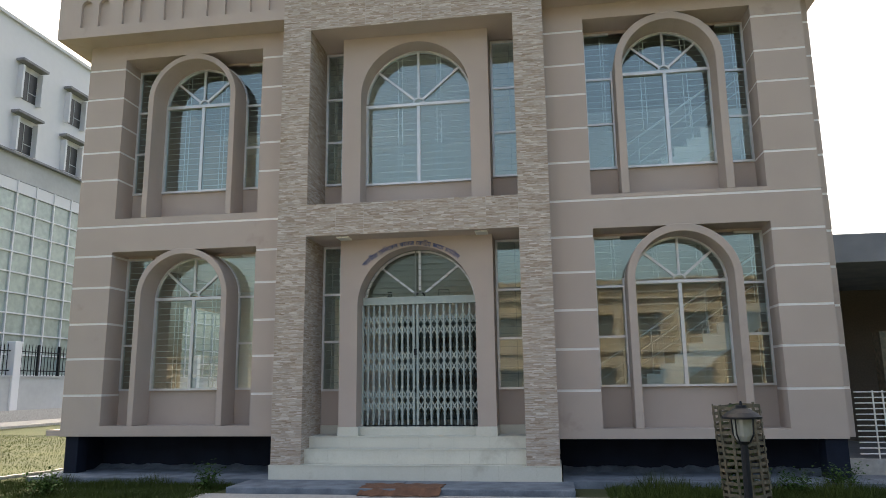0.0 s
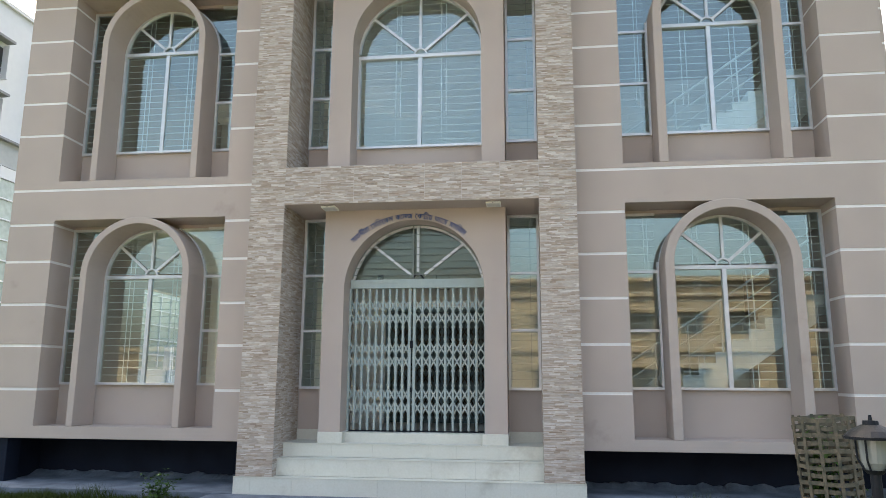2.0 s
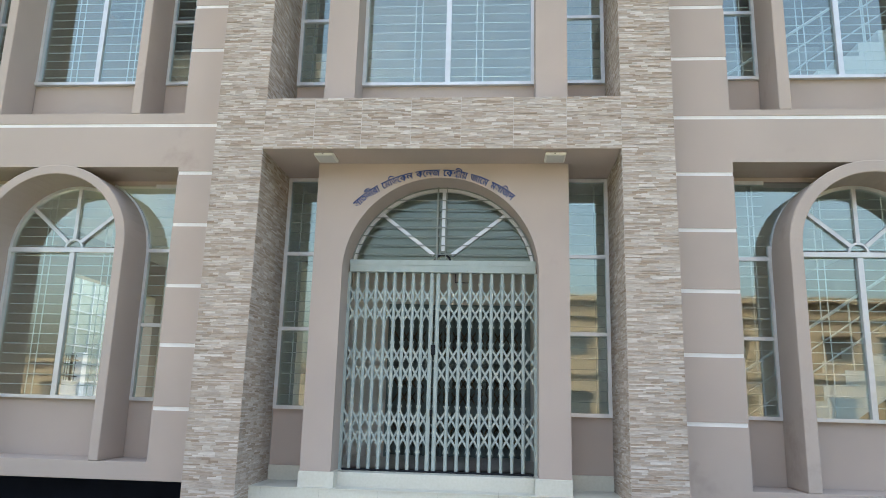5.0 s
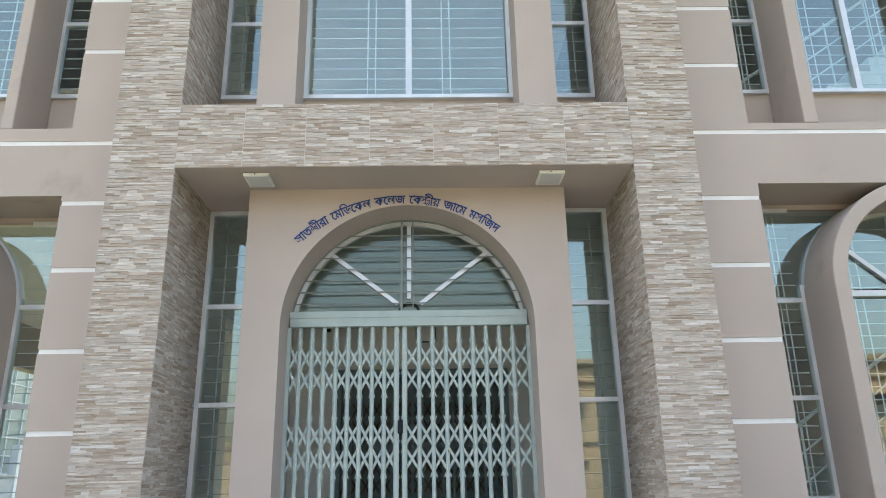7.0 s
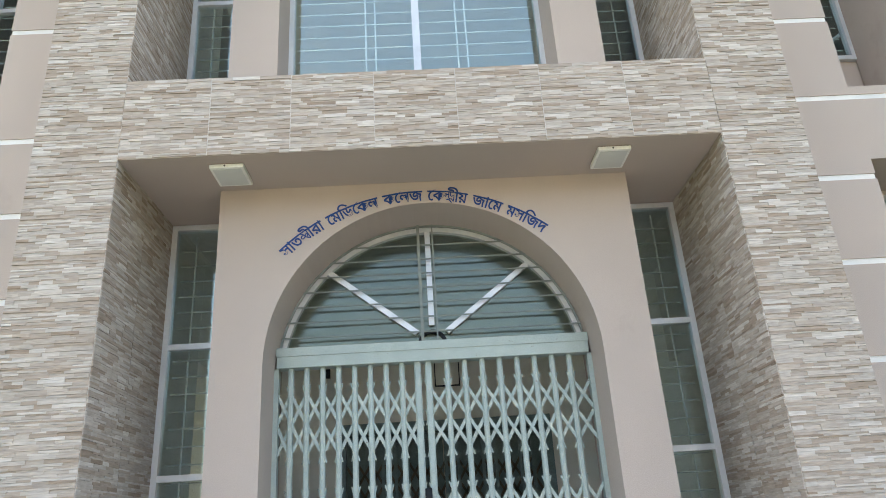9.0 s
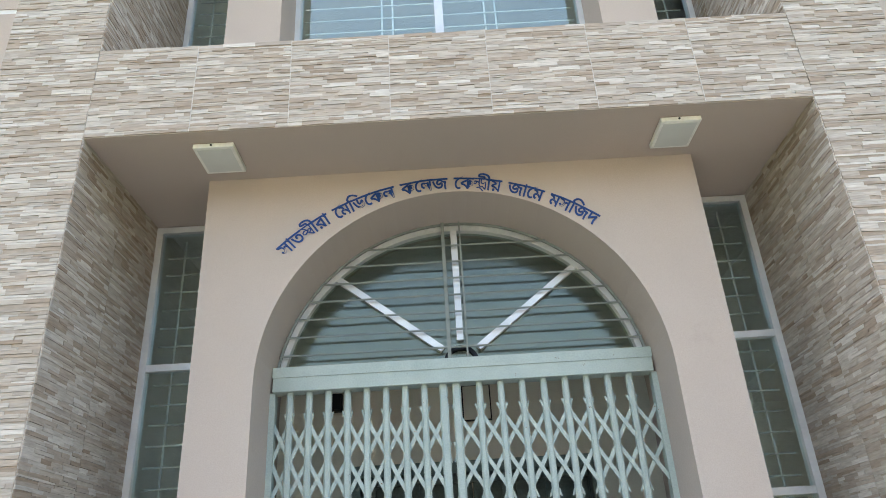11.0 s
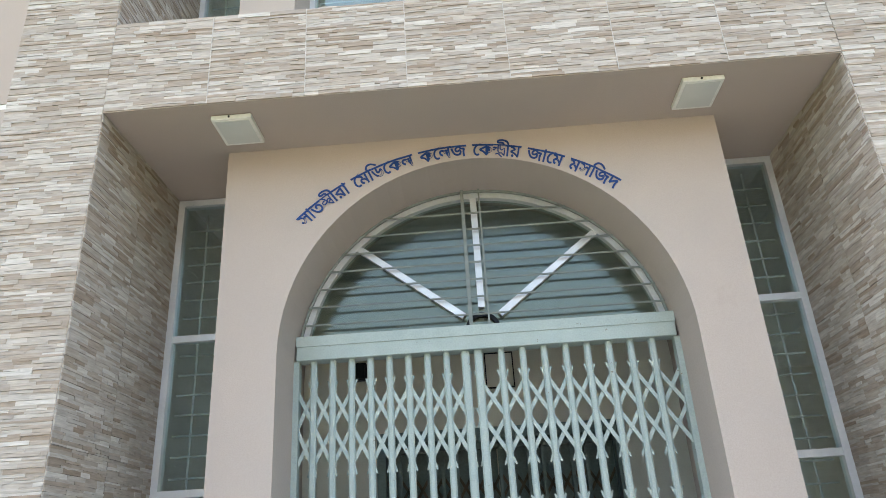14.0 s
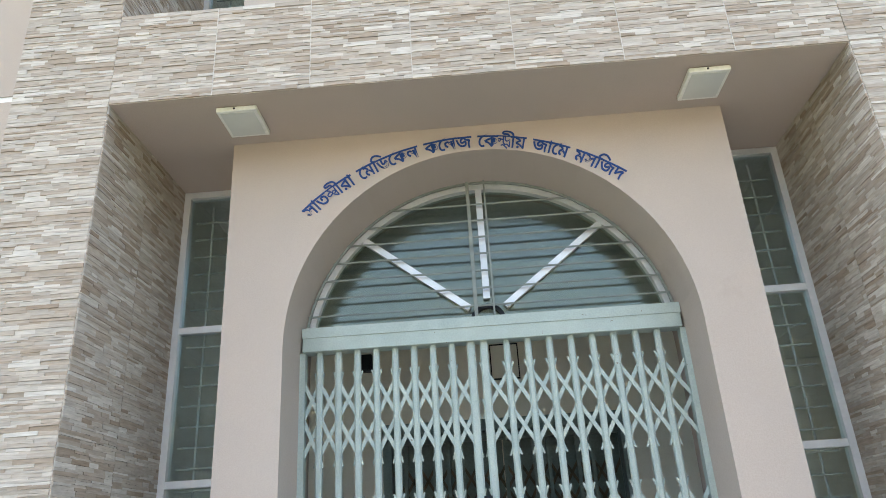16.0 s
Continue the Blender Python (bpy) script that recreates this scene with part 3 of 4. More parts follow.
for k in range(7):
    z = 0.265 + k * 0.1065
    h = math.sqrt(R * R - z * z) + 0.006
    bm = bmesh.new()
    rod(bm, (-h, -0.062, z), (h, -0.062, z), 0.0062, 6)
    part("guard_rod", bm, M_ROD, fan)
for x, w_ in ((-0.066, 0.02), (0.036, 0.01)):
    bm = bmesh.new()
    bar(bm, (x, -0.072, 0.16), (x, -0.072, 1.062), w_, 0.008)
    part("guard_upright", bm, M_ROD, fan)
bm = bmesh.new()
strip(bm, arc(0, 0, R + 0.004, 40, 9, 171), arc(0, 0, R - 0.010, 40, 9, 171), -0.062, -0.050)
part("guard_rim", bm, M_ROD, fan)

gate = thing("folding_gate", "pale blue painted steel folding gate, closed, with worn paint", "gate", (0, 0.86, FLOOR_1))
GH = 2.165
soften(boxes("beam", M_GATE, gate, (-1.048, 1.048, -0.05, 0.05, GH, GH + 0.132)), 0.004)
boxes("beam_lip", M_GATE, gate, (-1.05, 1.05, -0.056, 0.03, GH + 0.078, GH + 0.136))
boxes("bottom_track", M_BLACK, gate, (-1.03, 1.03, -0.03, 0.03, 0.0, 0.02))
for s in (-1, 1):
    boxes("side_frame", M_GATE, gate, (s * 1.052 - 0.017, s * 1.052 + 0.017, -0.03, 0.03, 0.0, GH))
LEFT_BARS = [-0.958 + 0.1058 * k for k in range(9)]
RIGHT_BARS = [-0.040] + [0.086 + 0.1185 * k for k in range(8)]


def channel(x, w=0.0175):
    """A folded steel upright with sloping shoulders, open at the back."""
    bm = bmesh.new()
    d, t = 0.018, 0.004
    prof = [(-w, d), (-w, -d + 0.008), (-w + 0.009, -d), (w - 0.009, -d), (w, -d + 0.008), (w, d), (w - t, d), (w - t, -d + 0.01), (w - 0.01, -d + t), (-w + 0.01, -d + t), (-w + t, -d + 0.01), (-w + t, d)]
    lo, hi = [[bm.verts.new((x + px, py, z)) for px, py in prof] for z in (0.02, GH)]
    for k in range(len(prof)):
        j = (k + 1) % len(prof)
        bm.faces.new((lo[k], lo[j], hi[j], hi[k]))
    part("upright", bm, M_GATE, gate)


def flat(a, b, y):
    """One scissor flat with its pointed tips, between two places (x, z)."""
    bm = bmesh.new()
    pa, pb = Vector((a[0], y, a[1])), Vector((b[0], y, b[1]))
    d = (pb - pa).normalized() * 0.06
    n = Vector((-d.z, 0, d.x)).normalized() * 0.0105
    ring = [pa - d * 0.45 - n, pa - d - n * 0.3, pa - d + n * 0.3, pa - d * 0.45 + n, pb + d * 0.45 + n, pb + d + n * 0.3, pb + d - n * 0.3, pb + d * 0.45 - n]
    near, far = [[bm.verts.new(p + Vector((0, s, 0))) for p in ring] for s in (-0.002, 0.002)]
    bm.faces.new(near), bm.faces.new(far[::-1])
    for k in range(8):
        bm.faces.new((near[(k + 1) % 8], near[k], far[k], far[(k + 1) % 8]))
    part("scissor_flat", bm, M_GATE, gate)


for bars in (LEFT_BARS, RIGHT_BARS):
    for x in bars:
        channel(x, 0.0225 if x in (LEFT_BARS[-1], RIGHT_BARS[0]) else 0.0175)
    bars = ([-1.045] + bars) if bars is LEFT_BARS else (bars + [1.045])
    for top in (2.00, 1.34, 0.65):
        for k in range(-1, len(bars) - 1):
            a = max(k, 0)
            b = min(k + 2, len(bars) - 1)
            h0 = top if k >= 0 else top - 0.2
            h1 = top - 0.4 if k + 2 <= len(bars) - 1 else top - 0.2
            flat((bars[a], h0), (bars[b], h1), -0.004)
            flat((bars[a], top - 0.4 + (0 if k >= 0 else 0.2)), (bars[b], top - (0 if k + 2 <= len(bars) - 1 else 0.2)), 0.004)
for x, z, w, h in ((-0.076, 1.30, 0.022, 0.11), (-0.076, 0.62, 0.012, 0.07)):
    soften(boxes("latch", M_BLACK, gate, (x - w, x + w, -0.045, -0.02, z - h / 2, z + h / 2)), 0.004)

# ---- interior ----
inside = thing("wall_inner", "plain cream inner walls of the hall and wings", "wall", kind="structure")
YB = 7.6
# Gaps in the back and end walls are added to let daylight in
boxes("back_wall", M_INNER, inside, (LEFT_X + 0.1, RIGHT_X - 0.1, YB, YB + 0.2, 0.0, 0.82), (-4.3, 4.6, YB, YB + 0.2, 0.82, 1.22), (LEFT_X + 0.1, RIGHT_X - 0.1, YB, YB + 0.2, 1.22, 4.50), (LEFT_X + 0.1, -6.2, YB, YB + 0.2, 4.50, 5.40), (-2.4, RIGHT_X - 0.1, YB, YB + 0.2, 4.50, 5.40), (LEFT_X + 0.1, RIGHT_X - 0.1, YB, YB + 0.2, 5.40, SOFFIT))
boxes("end_wall", M_WALL, inside, *[(LEFT_X, LEFT_X + 0.2, ya, yb, za, zb) for ya, yb, za, zb in (
    (1.10, 4.4, 0.62, SOFFIT), (7.3, YB + 0.2, 0.62, SOFFIT), (4.4, 7.3, 0.62, 0.95), (4.4, 7.3, 3.5, SOFFIT))])
for xe in (RIGHT_X - 0.2,):
    boxes("end_wall", M_WALL, inside, (xe, xe + 0.2, 1.10, 1.5, 0.62, SOFFIT), (xe, xe + 0.2, 7.3, YB + 0.2, 0.62, SOFFIT), (xe, xe + 0.2, 1.5, 7.3, 0.62, 0.82), (xe, xe + 0.2, 1.5, 7.3, 1.22, 4.44), (xe, xe + 0.2, 1.5, 7.3, 5.5, SOFFIT))
boxes("partition", M_INNER, inside, (-2.05, -1.92, 1.10, 1.9, 0.3, SOFFIT))
boxes("partition", M_INNER, inside, (2.30, 2.43, 1.10, 1.9, 0.3, SOFFIT))
floor1 = boxes("floor_1", M_FLOOR, None, (LEFT_X + 0.2, RIGHT_X - 0.2, 1.10, YB, 0.73, FLOOR_1))
tagged(floor1, "grey tiled ground floor inside", "floor", kind="structure")
floor2 = boxes("floor_2", M_FLOOR, None, (LEFT_X + 0.2, RIGHT_X - 0.2, 1.10, YB, 4.22, FLOOR_2))
tagged(floor2, "concrete upper floor slab", "floor", kind="structure")
ceil = boxes("ceiling", M_INNER, None, (LEFT_X + 0.1, RIGHT_X - 0.1, 1.0, YB + 0.2, SOFFIT, SOFFIT + 0.12))
tagged(ceil, "plain cream ceiling", "ceiling", kind="structure")
plinth_side = thing("baseboard", "navy-painted plinth along the end walls", "plinth", kind="structure")
for xe in (LEFT_X + 0.1, RIGHT_X - 0.3):
    boxes("plinth", M_NAVY, plinth_side, (xe, xe + 0.2, 1.701, YB + 0.2, -0.3, 0.6))
HALL_Y = 2.9
boxes("partition", M_INNER, inside, (-2.05, -1.92, 1.904, HALL_Y, 3.3, 4.22))
boxes("partition", M_INNER, inside, (2.30, 2.43, 1.904, HALL_Y, 3.3, 4.22))
boxes("cross_wall", M_INNER, inside, (-2.05, -0.90, HALL_Y, HALL_Y + 0.13, FLOOR_1, 4.22), (1.08, 2.43, HALL_Y, HALL_Y + 0.13, FLOOR_1, 4.22), (-0.90, 1.08, HALL_Y, HALL_Y + 0.13, 2.87, 4.22))
inner_door = thing("inner_doorway", "dark teal frame of the inner doorway, with an added dark backdrop", "doorway", (0.09, HALL_Y, FLOOR_1))
boxes("frame_head", M_TEAL, inner_door, (-0.99, 0.99, -0.02, 0.10, 1.985, 2.08))
# Dark sheets added behind the lattice, standing for the unlit hall beyond
for xa, xb in ((-0.99, -0.02), (0.0, 0.99)):
    boxes("dark_backdrop", M_TEAL, inner_door, (xa, xb, 0.42, 0.46, 0, 1.985))
for x in (-0.99, 0.92):
    boxes("frame_post", M_TEAL, inner_door, (x, x + 0.07, -0.02, 0.10, 0, 1.985))


def stair(z0, x0=3.0):
    st = thing("staircase", "pale concrete inner staircase with steel handrail", "staircase", (x0, 1.32, z0), "staircases")
    n, rise, going = 12, 0.172, 0.25
    bm = bmesh.new()
    prof = [(0, 0)]
    for k in range(n):
        prof += [(k * going, (k + 1) * rise), ((k + 1) * going, (k + 1) * rise)]
    prof += [(n * going, n * rise - 0.42), (0.60, 0)]
    f = [bm.verts.new((x, 0, z)) for x, z in prof]
    b = [bm.verts.new((x, 1.15, z)) for x, z in prof]
    bm.faces.new(f), bm.faces.new(b[::-1])
    for k in range(len(prof)):
        bm.faces.new((f[k], f[(k + 1) % len(prof)], b[(k + 1) % len(prof)], b[k]))
    part("flight", bm, M_LAMP, st)
    boxes("landing", M_LAMP, st, (n * going, n * going + 0.75, 0, 2.4, n * rise - 0.16, n * rise))
    bm = bmesh.new()
    for h in (0.35, 0.6, 0.85):
        rod(bm, (0.1, 0.06, h + 0.1), (n * going, 0.06, h + n * rise), 0.018 if h > 0.8 else 0.01, 8)
    part("handrail", bm, M_GRILLE, st)
    for k in range(0, n, 2):
        bm = bmesh.new()
        rod(bm, ((k + 0.5) * going, 0.06, (k + 1) * rise), ((k + 0.5) * going, 0.06, (k + 1) * rise + 0.82), 0.012, 6)
        part("baluster", bm, M_GRILLE, st)
    return st


first = stair(FLOOR_1)
copy_thing(first, pose(3.0, 1.32, FLOOR_2))


# ---- ceiling lamps under the lintel ----
def panel_lamp(x):
    lamp = thing("ceiling_lamp", "square white surface-mounted panel lamp under the portal soffit", "lamp", (x, 0.225, 4.124), "panel lamps")
    soften(boxes("housing", M_LAMP, lamp, (-0.108, 0.108, -0.128, 0.128, -0.032, -0.004)), 0.005)
    # Black sheet stands for the shadow gap between housing and soffit
    boxes("shadow_gap", M_BLACK, lamp, (-0.1, 0.1, -0.12, 0.12, -0.004, 0.0))
    boxes("diffuser", M_DIFF, lamp, (-0.09, 0.09, -0.108, 0.108, -0.0345, -0.0315), label="frosted pane")
    bm = bmesh.new()
    rod(bm, (-0.01, -0.126, -0.018), (-0.01, -0.132, -0.018), 0.006, 8)
    part("screw", bm, M_BLACK, lamp)
    return lamp


one = panel_lamp(-1.25)
copy_thing(one, pose(1.225, 0.225, 4.124))


# ---- lettering over the doorway ----
def glyph(body, x, sx, sy, dy, weight=0.018):
    """The vertices and faces of some letters, set at x along the line, in em."""
    c = bpy.data.curves.new("glyph", "FONT")
    c.body, c.bevel_depth, c.bevel_resolution, c.resolution_u = body, weight, 0, 3
    ob = bpy.data.objects.new("glyph", c)
    scene.collection.objects.link(ob)
    bpy.context.view_layer.update()
    me = bpy.data.meshes.new_from_object(ob.evaluated_get(bpy.context.evaluated_depsgraph_get()))
    bpy.data.objects.remove(ob)
    vs = [(x + v.co.x * sx, v.co.y * sy + dy, v.co.z) for v in me.vertices]
    fs = [tuple(p.vertices) for p in me.polygons]
    bpy.data.meshes.remove(me)
    return vs, fs


def brush(lines, x, w=0.037):
    """Letters without a glyph of their own, drawn as flat brush strokes."""
    vs, fs = [], []
    for line in lines:
        base = len(vs)
        pts = [Vector((p[0], p[1], 0)) for p in line]
        for k, p in enumerate(pts):
            d = (pts[min(k + 1, len(pts) - 1)] - pts[max(k - 1, 0)]).normalized()
            nrm = Vector((-d.y, d.x, 0)) * w
            vs += [(x + p.x - nrm.x, p.y - nrm.y, 0.02), (x + p.x + nrm.x, p.y + nrm.y, 0.02)]
        fs += [(base + 2 * k, base + 2 * k + 2, base + 2 * k + 3, base + 2 * k + 1) for k in range(len(pts) - 1)]
    return vs, fs


# the joined letters k-ss and n-d-r
JOINED = {
    "kss": [[(-0.02, 0.59), (0.70, 0.59)], [(0.62, 0.59), (0.62, 0.0)], [(0.16, 0.58), (0.30, 0.46), (0.36, 0.38), (0.20, 0.40), (0.06, 0.34), (0.05, 0.26), (0.14, 0.20), (0.34, 0.26)],
            [(0.36, 0.38), (0.34, 0.26), (0.44, 0.14), (0.61, 0.02)], [(0.34, 0.26), (0.46, 0.38), (0.56, 0.36), (0.55, 0.26), (0.44, 0.20)]],
    "ndr": [[(-0.02, 0.59), (0.80, 0.59)], [(0.34, 0.59), (0.34, 0.22)], [(0.04, 0.40), (0.12, 0.44), (0.18, 0.36), (0.12, 0.28), (0.03, 0.32)], [(0.12, 0.44), (0.34, 0.38)],
            [(0.44, 0.58), (0.46, 0.36), (0.56, 0.30), (0.72, 0.40), (0.73, 0.20), (0.72, -0.02)], [(0.34, 0.22), (0.44, 0.12), (0.56, 0.14), (0.70, 0.02)], [(0.20, 0.06), (0.34, 0.10), (0.46, 0.02), (0.60, -0.10)]],
}

# each word as pieces: letters, advance, width scale, height scale, drop
K, S = 0.0, 1.0
WORDS = [
    [("\u09b8", .67, S, S, K), ("\u09be", .26, S, S, K), ("\u09a4", .70, S, S, K), ("kss", .70, S, S, K), ("\u09c0", .26, S, S, K), ("\u09b0", .59, S, S, K), ("\u09be", .26, S, S, K)],
    [("\u09c7", .36, S, S, K), ("\u09ae", .61, S, S, K), ("\u09bf", .26, S, S, K), ("\u09a1", .70, S, S, K), ("\u09c7", .36, S, S, K), ("\u0995", .80, S, S, K), ("\u09b2", .72, S, S, K)],
    [("\u0995", .80, S, S, K), ("\u09c7", .36, S, S, K), ("\u09b2", .72, S, S, K), ("\u099c", .90, S, S, K)],
    [("\u09c7", .36, S, S, K), ("\u0995", .80, S, S, K), ("ndr", .78, S, S, K), ("\u09c0", .26, S, S, K), ("\u09df", .62, S, S, K)],
    [("\u099c", .90, S, S, K), ("\u09be", .26, S, S, K), ("\u09c7", .36, S, S, K), ("\u09ae", .61, S, S, K)],
    [("\u09ae", .61, S, S, K), ("\u09b8", .67, S, S, K), ("\u09bf", .26, S, S, K), ("\u099c", .90, S, S, K), ("\u09a6", .60, S, S, K)],
]
GAP = 0.42
sign = thing("lettering", "blue painted Bengali lettering curved above the door arch", "lettering", (-0.035, BLOCK_Y - 0.004, 2.704))
length = sum(p[1] for w in WORDS for p in w) + GAP * (len(WORDS) - 1)
A0, A1, BASE, EM = 44.6, -38.8, 1.277, 0.116
along = radians(A0 - A1) * (BASE + 0.035) / length
cursor = 0.0
for w in WORDS:
    bm = bmesh.new()
    for n_, (text, adv, sx, sy, dy) in enumerate(w):
        vs, fs = brush(JOINED[text], cursor) if text in JOINED else glyph(text, cursor, sx, sy, dy)
        made = []
        for x, y, z in vs:
            ang, r = radians(A0) - x * along / (BASE + 0.035), BASE + y * EM
            made.append(bm.verts.new((-r * math.sin(ang), -0.0009 * (n_ % 3) - z * EM, r * math.cos(ang))))
        for f in fs:
            try:
                bm.faces.new([made[k] for k in f])
            except ValueError:
                pass
        cursor += adv
    cursor += GAP
    part("word", bm, M_BLUE, sign)

# ---- inside the hall ----
switch = thing("switch_box", "small black box on the inner wall beside the doorway", "box", (-1.02, HALL_Y - 0.02, 3.39))
soften(boxes("body", M_BLACK, switch, (-0.047, 0.047, -0.04, 0.02, -0.075, 0.075)), 0.008)
boxes("cover", M_BLACK, switch, (-0.035, 0.035, -0.046, -0.038, -0.06, 0.06))
notice = thing("wall_frame", "thin dark frame on the cream wall above the doorway", "frame", (0.14, HALL_Y - 0.01, 3.33))
boxes("rail", M_BLACK, notice, (-0.12, 0.12, -0.02, 0.01, 0.14, 0.15))
boxes("rail", M_BLACK, notice, (-0.12, 0.12, -0.02, 0.01, -0.15, -0.14))
boxes("stile", M_BLACK, notice, (-0.12, -0.11, -0.02, 0.01, -0.14, 0.14))
boxes("stile", M_BLACK, notice, (0.11, 0.12, -0.02, 0.01, -0.14, 0.14))
boxes("sheet", M_INNER, notice, (-0.11, 0.11, -0.012, 0.012, -0.14, 0.14))

inner_gate = thing("inner_gate", "brown and teal lattice gate standing inside the doorway", "gate", (0.09, HALL_Y + 0.3, FLOOR_1))
for k in range(17):
    x = -0.96 + k * 0.12
    bm = bmesh.new()
    bar(bm, (x, 0, 0), (x, 0, 1.95), 0.03, 0.025)
    part("upright", bm, M_TEAL, inner_gate)
    if k < 15:
        for top in (1.75, 1.1, 0.5):
            for za, zb in ((top, top - 0.4), (top - 0.4, top)):
                bm = bmesh.new()
                bar(bm, (x, 0.02, za), (x + 0.24, 0.02, zb), 0.022, 0.005)
                part("scissor_flat", bm, M_BAMBOO, inner_gate)
boxes("head_rail", M_TEAL, inner_gate, (-1.0, 1.0, -0.03, 0.03, 1.95, 2.02))

# ---- garden lamp and tree guard ----
guard = thing("tree_guard", "weathered bamboo lattice guard round a young plant", "tree guard", (4.69, -2.25, GROUND))
guard.rotation_euler = (0.0, radians(-2.6), 0.0)
GR, GHT = 0.275, 1.34
for k in range(12):
    a = 2 * math.pi * k / 12
    bm = bmesh.new()
    bar(bm, (GR * math.cos(a), GR * math.sin(a), 0), (GR * math.cos(a) * 1.02, GR * math.sin(a) * 1.02, GHT + 0.03 * math.sin(k * 2.3)), 0.032, 0.012, (math.cos(a), math.sin(a), 0))
    part("stake", bm, M_BAMBOO, guard)
for j in range(18):
    z = 0.05 + j * 0.075
    bm = bmesh.new()
    pts = []
    for k in range(25):
        a = 2 * math.pi * k / 24
        r = GR + (0.012 if (k + j) % 2 else -0.012)
        pts.append((r * math.cos(a), r * math.sin(a), z + 0.008 * math.sin(3 * a + j)))
    for p, q in zip(pts, pts[1:]):
        mid = Vector(p) + Vector(q)
        bar(bm, p, q, 0.040, 0.006, Vector((mid.x, mid.y, 0)))
    part("woven_band", bm, M_BAMBOO, guard)


def leafy(name, label, category, at, spread, height, count, size, seed):
    """A small plant: thin stems with many single leaves."""
    rnd = random.Random(seed)
    pl = thing(name, label, category, at)
    bm = bmesh.new()
    tips = []
    for k in range(9):
        a, h = rnd.uniform(0, 6.28), height * rnd.uniform(0.5, 1.0)
        tip = Vector((spread * math.cos(a) * rnd.uniform(0.2, 1), spread * math.sin(a) * rnd.uniform(0.2, 1), h))
        rod(bm, (0.02 * math.cos(a), 0.02 * math.sin(a), 0), tip, 0.006, 5, 0.002)
        tips.append(tip)
    part("stem", bm, M_LEAF, pl)
    bm = bmesh.new()
    for k in range(count):
        t = rnd.choice(tips)
        p = t * rnd.uniform(0.35, 1.05) + Vector([rnd.gauss(0, spread * 0.22) for _ in range(3)])
        p.z = max(p.z, 0.03)
        d = Vector((rnd.uniform(-1, 1), rnd.uniform(-1, 1), rnd.uniform(-0.3, 0.7))).normalized()
        s = d.cross(Vector((0, 0, 1))).normalized() * size * 0.28
        n = size * rnd.uniform(0.6, 1.2)
        v = [bm.verts.new(p), bm.verts.new(p + d * n * 0.5 + s), bm.verts.new(p + d * n + Vector((0, 0, -n * 0.2))), bm.verts.new(p + d * n * 0.5 - s)]
        bm.faces.new(v)
    part("foliage", bm, M_LEAF, pl)
    return pl


leafy("young_plant", "young leafy plant inside the bamboo guard", "plant", (4.62, -2.25, GROUND), 0.2, 1.36, 420, 0.09, 3)
leafy("shrub", "small green shrub at the edge of the lawn", "plant", (-3.25, -0.55, GROUND), 0.22, 0.42, 300, 0.07, 5)
leafy("shrub", "low dark green shrub on the lawn", "plant", (-5.55, -1.45, GROUND), 0.3, 0.36, 320, 0.08, 8)
leafy("shrub", "weedy green shrub by the apron", "plant", (6.6, 0.0, GROUND), 0.3, 0.36, 320, 0.07, 11)
leafy("shrub", "weedy green shrub by the apron", "plant", (5.8, -0.4, GROUND), 0.35, 0.30, 320, 0.07, 13)

post = thing("garden_lamp", "black garden lamp post with hooded lantern and glass body", "lamp", (4.20, -4.31, -0.02))
bm = bmesh.new()
rod(bm, (0, 0, -0.11), (0, 0, 0.92), 0.045, 14, 0.036)
rod(bm, (0, 0, -0.11), (0, 0, -0.03), 0.09, 14, 0.07)
part("post", bm, M_BLACK, post)
bm = bmesh.new()
rod(bm, (0, 0, 0.92), (0, 0, 0.95), 0.05, 14, 0.075)
part("collar", bm, M_BLACK, post)
bm = bmesh.new()
rod(bm, (0, 0, 0.95), (0, 0, 1.00), 0.06, 18, 0.085)
rod(bm, (0, 0, 1.00), (0, 0, 1.17), 0.085, 18, 0.095)
part("lantern_glass", bm, M_LANTERN, post)
for k in range(4):
    a = math.pi / 4 + k * math.pi / 2
    bm = bmesh.new()
    rod(bm, (0.07 * math.cos(a), 0.07 * math.sin(a), 0.945), (0.112 * math.cos(a), 0.112 * math.sin(a), 1.02), 0.008, 6)
    rod(bm, (0.112 * math.cos(a), 0.112 * math.sin(a), 1.02), (0.118 * math.cos(a), 0.118 * math.sin(a), 1.175), 0.008, 6)
    part("stay", bm, M_BLACK, post)
bm = bmesh.new()
rod(bm, (0, 0, 1.165), (0, 0, 1.185), 0.185, 22, 0.19)
rod(bm, (0, 0, 1.185), (0, 0, 1.225), 0.185, 22, 0.14)
rod(bm, (0, 0, 1.225), (0, 0, 1.265), 0.14, 22, 0.065)
rod(bm, (0, 0, 1.265), (0, 0, 1.295), 0.055, 14, 0.05)
part("hood", bm, M_BLACK, post)
bm = bmesh.new()
rod(bm, (0, 0, 1.295), (0, 0, 1.335), 0.016, 10, 0.01)
part("finial", bm, M_BLACK, post)

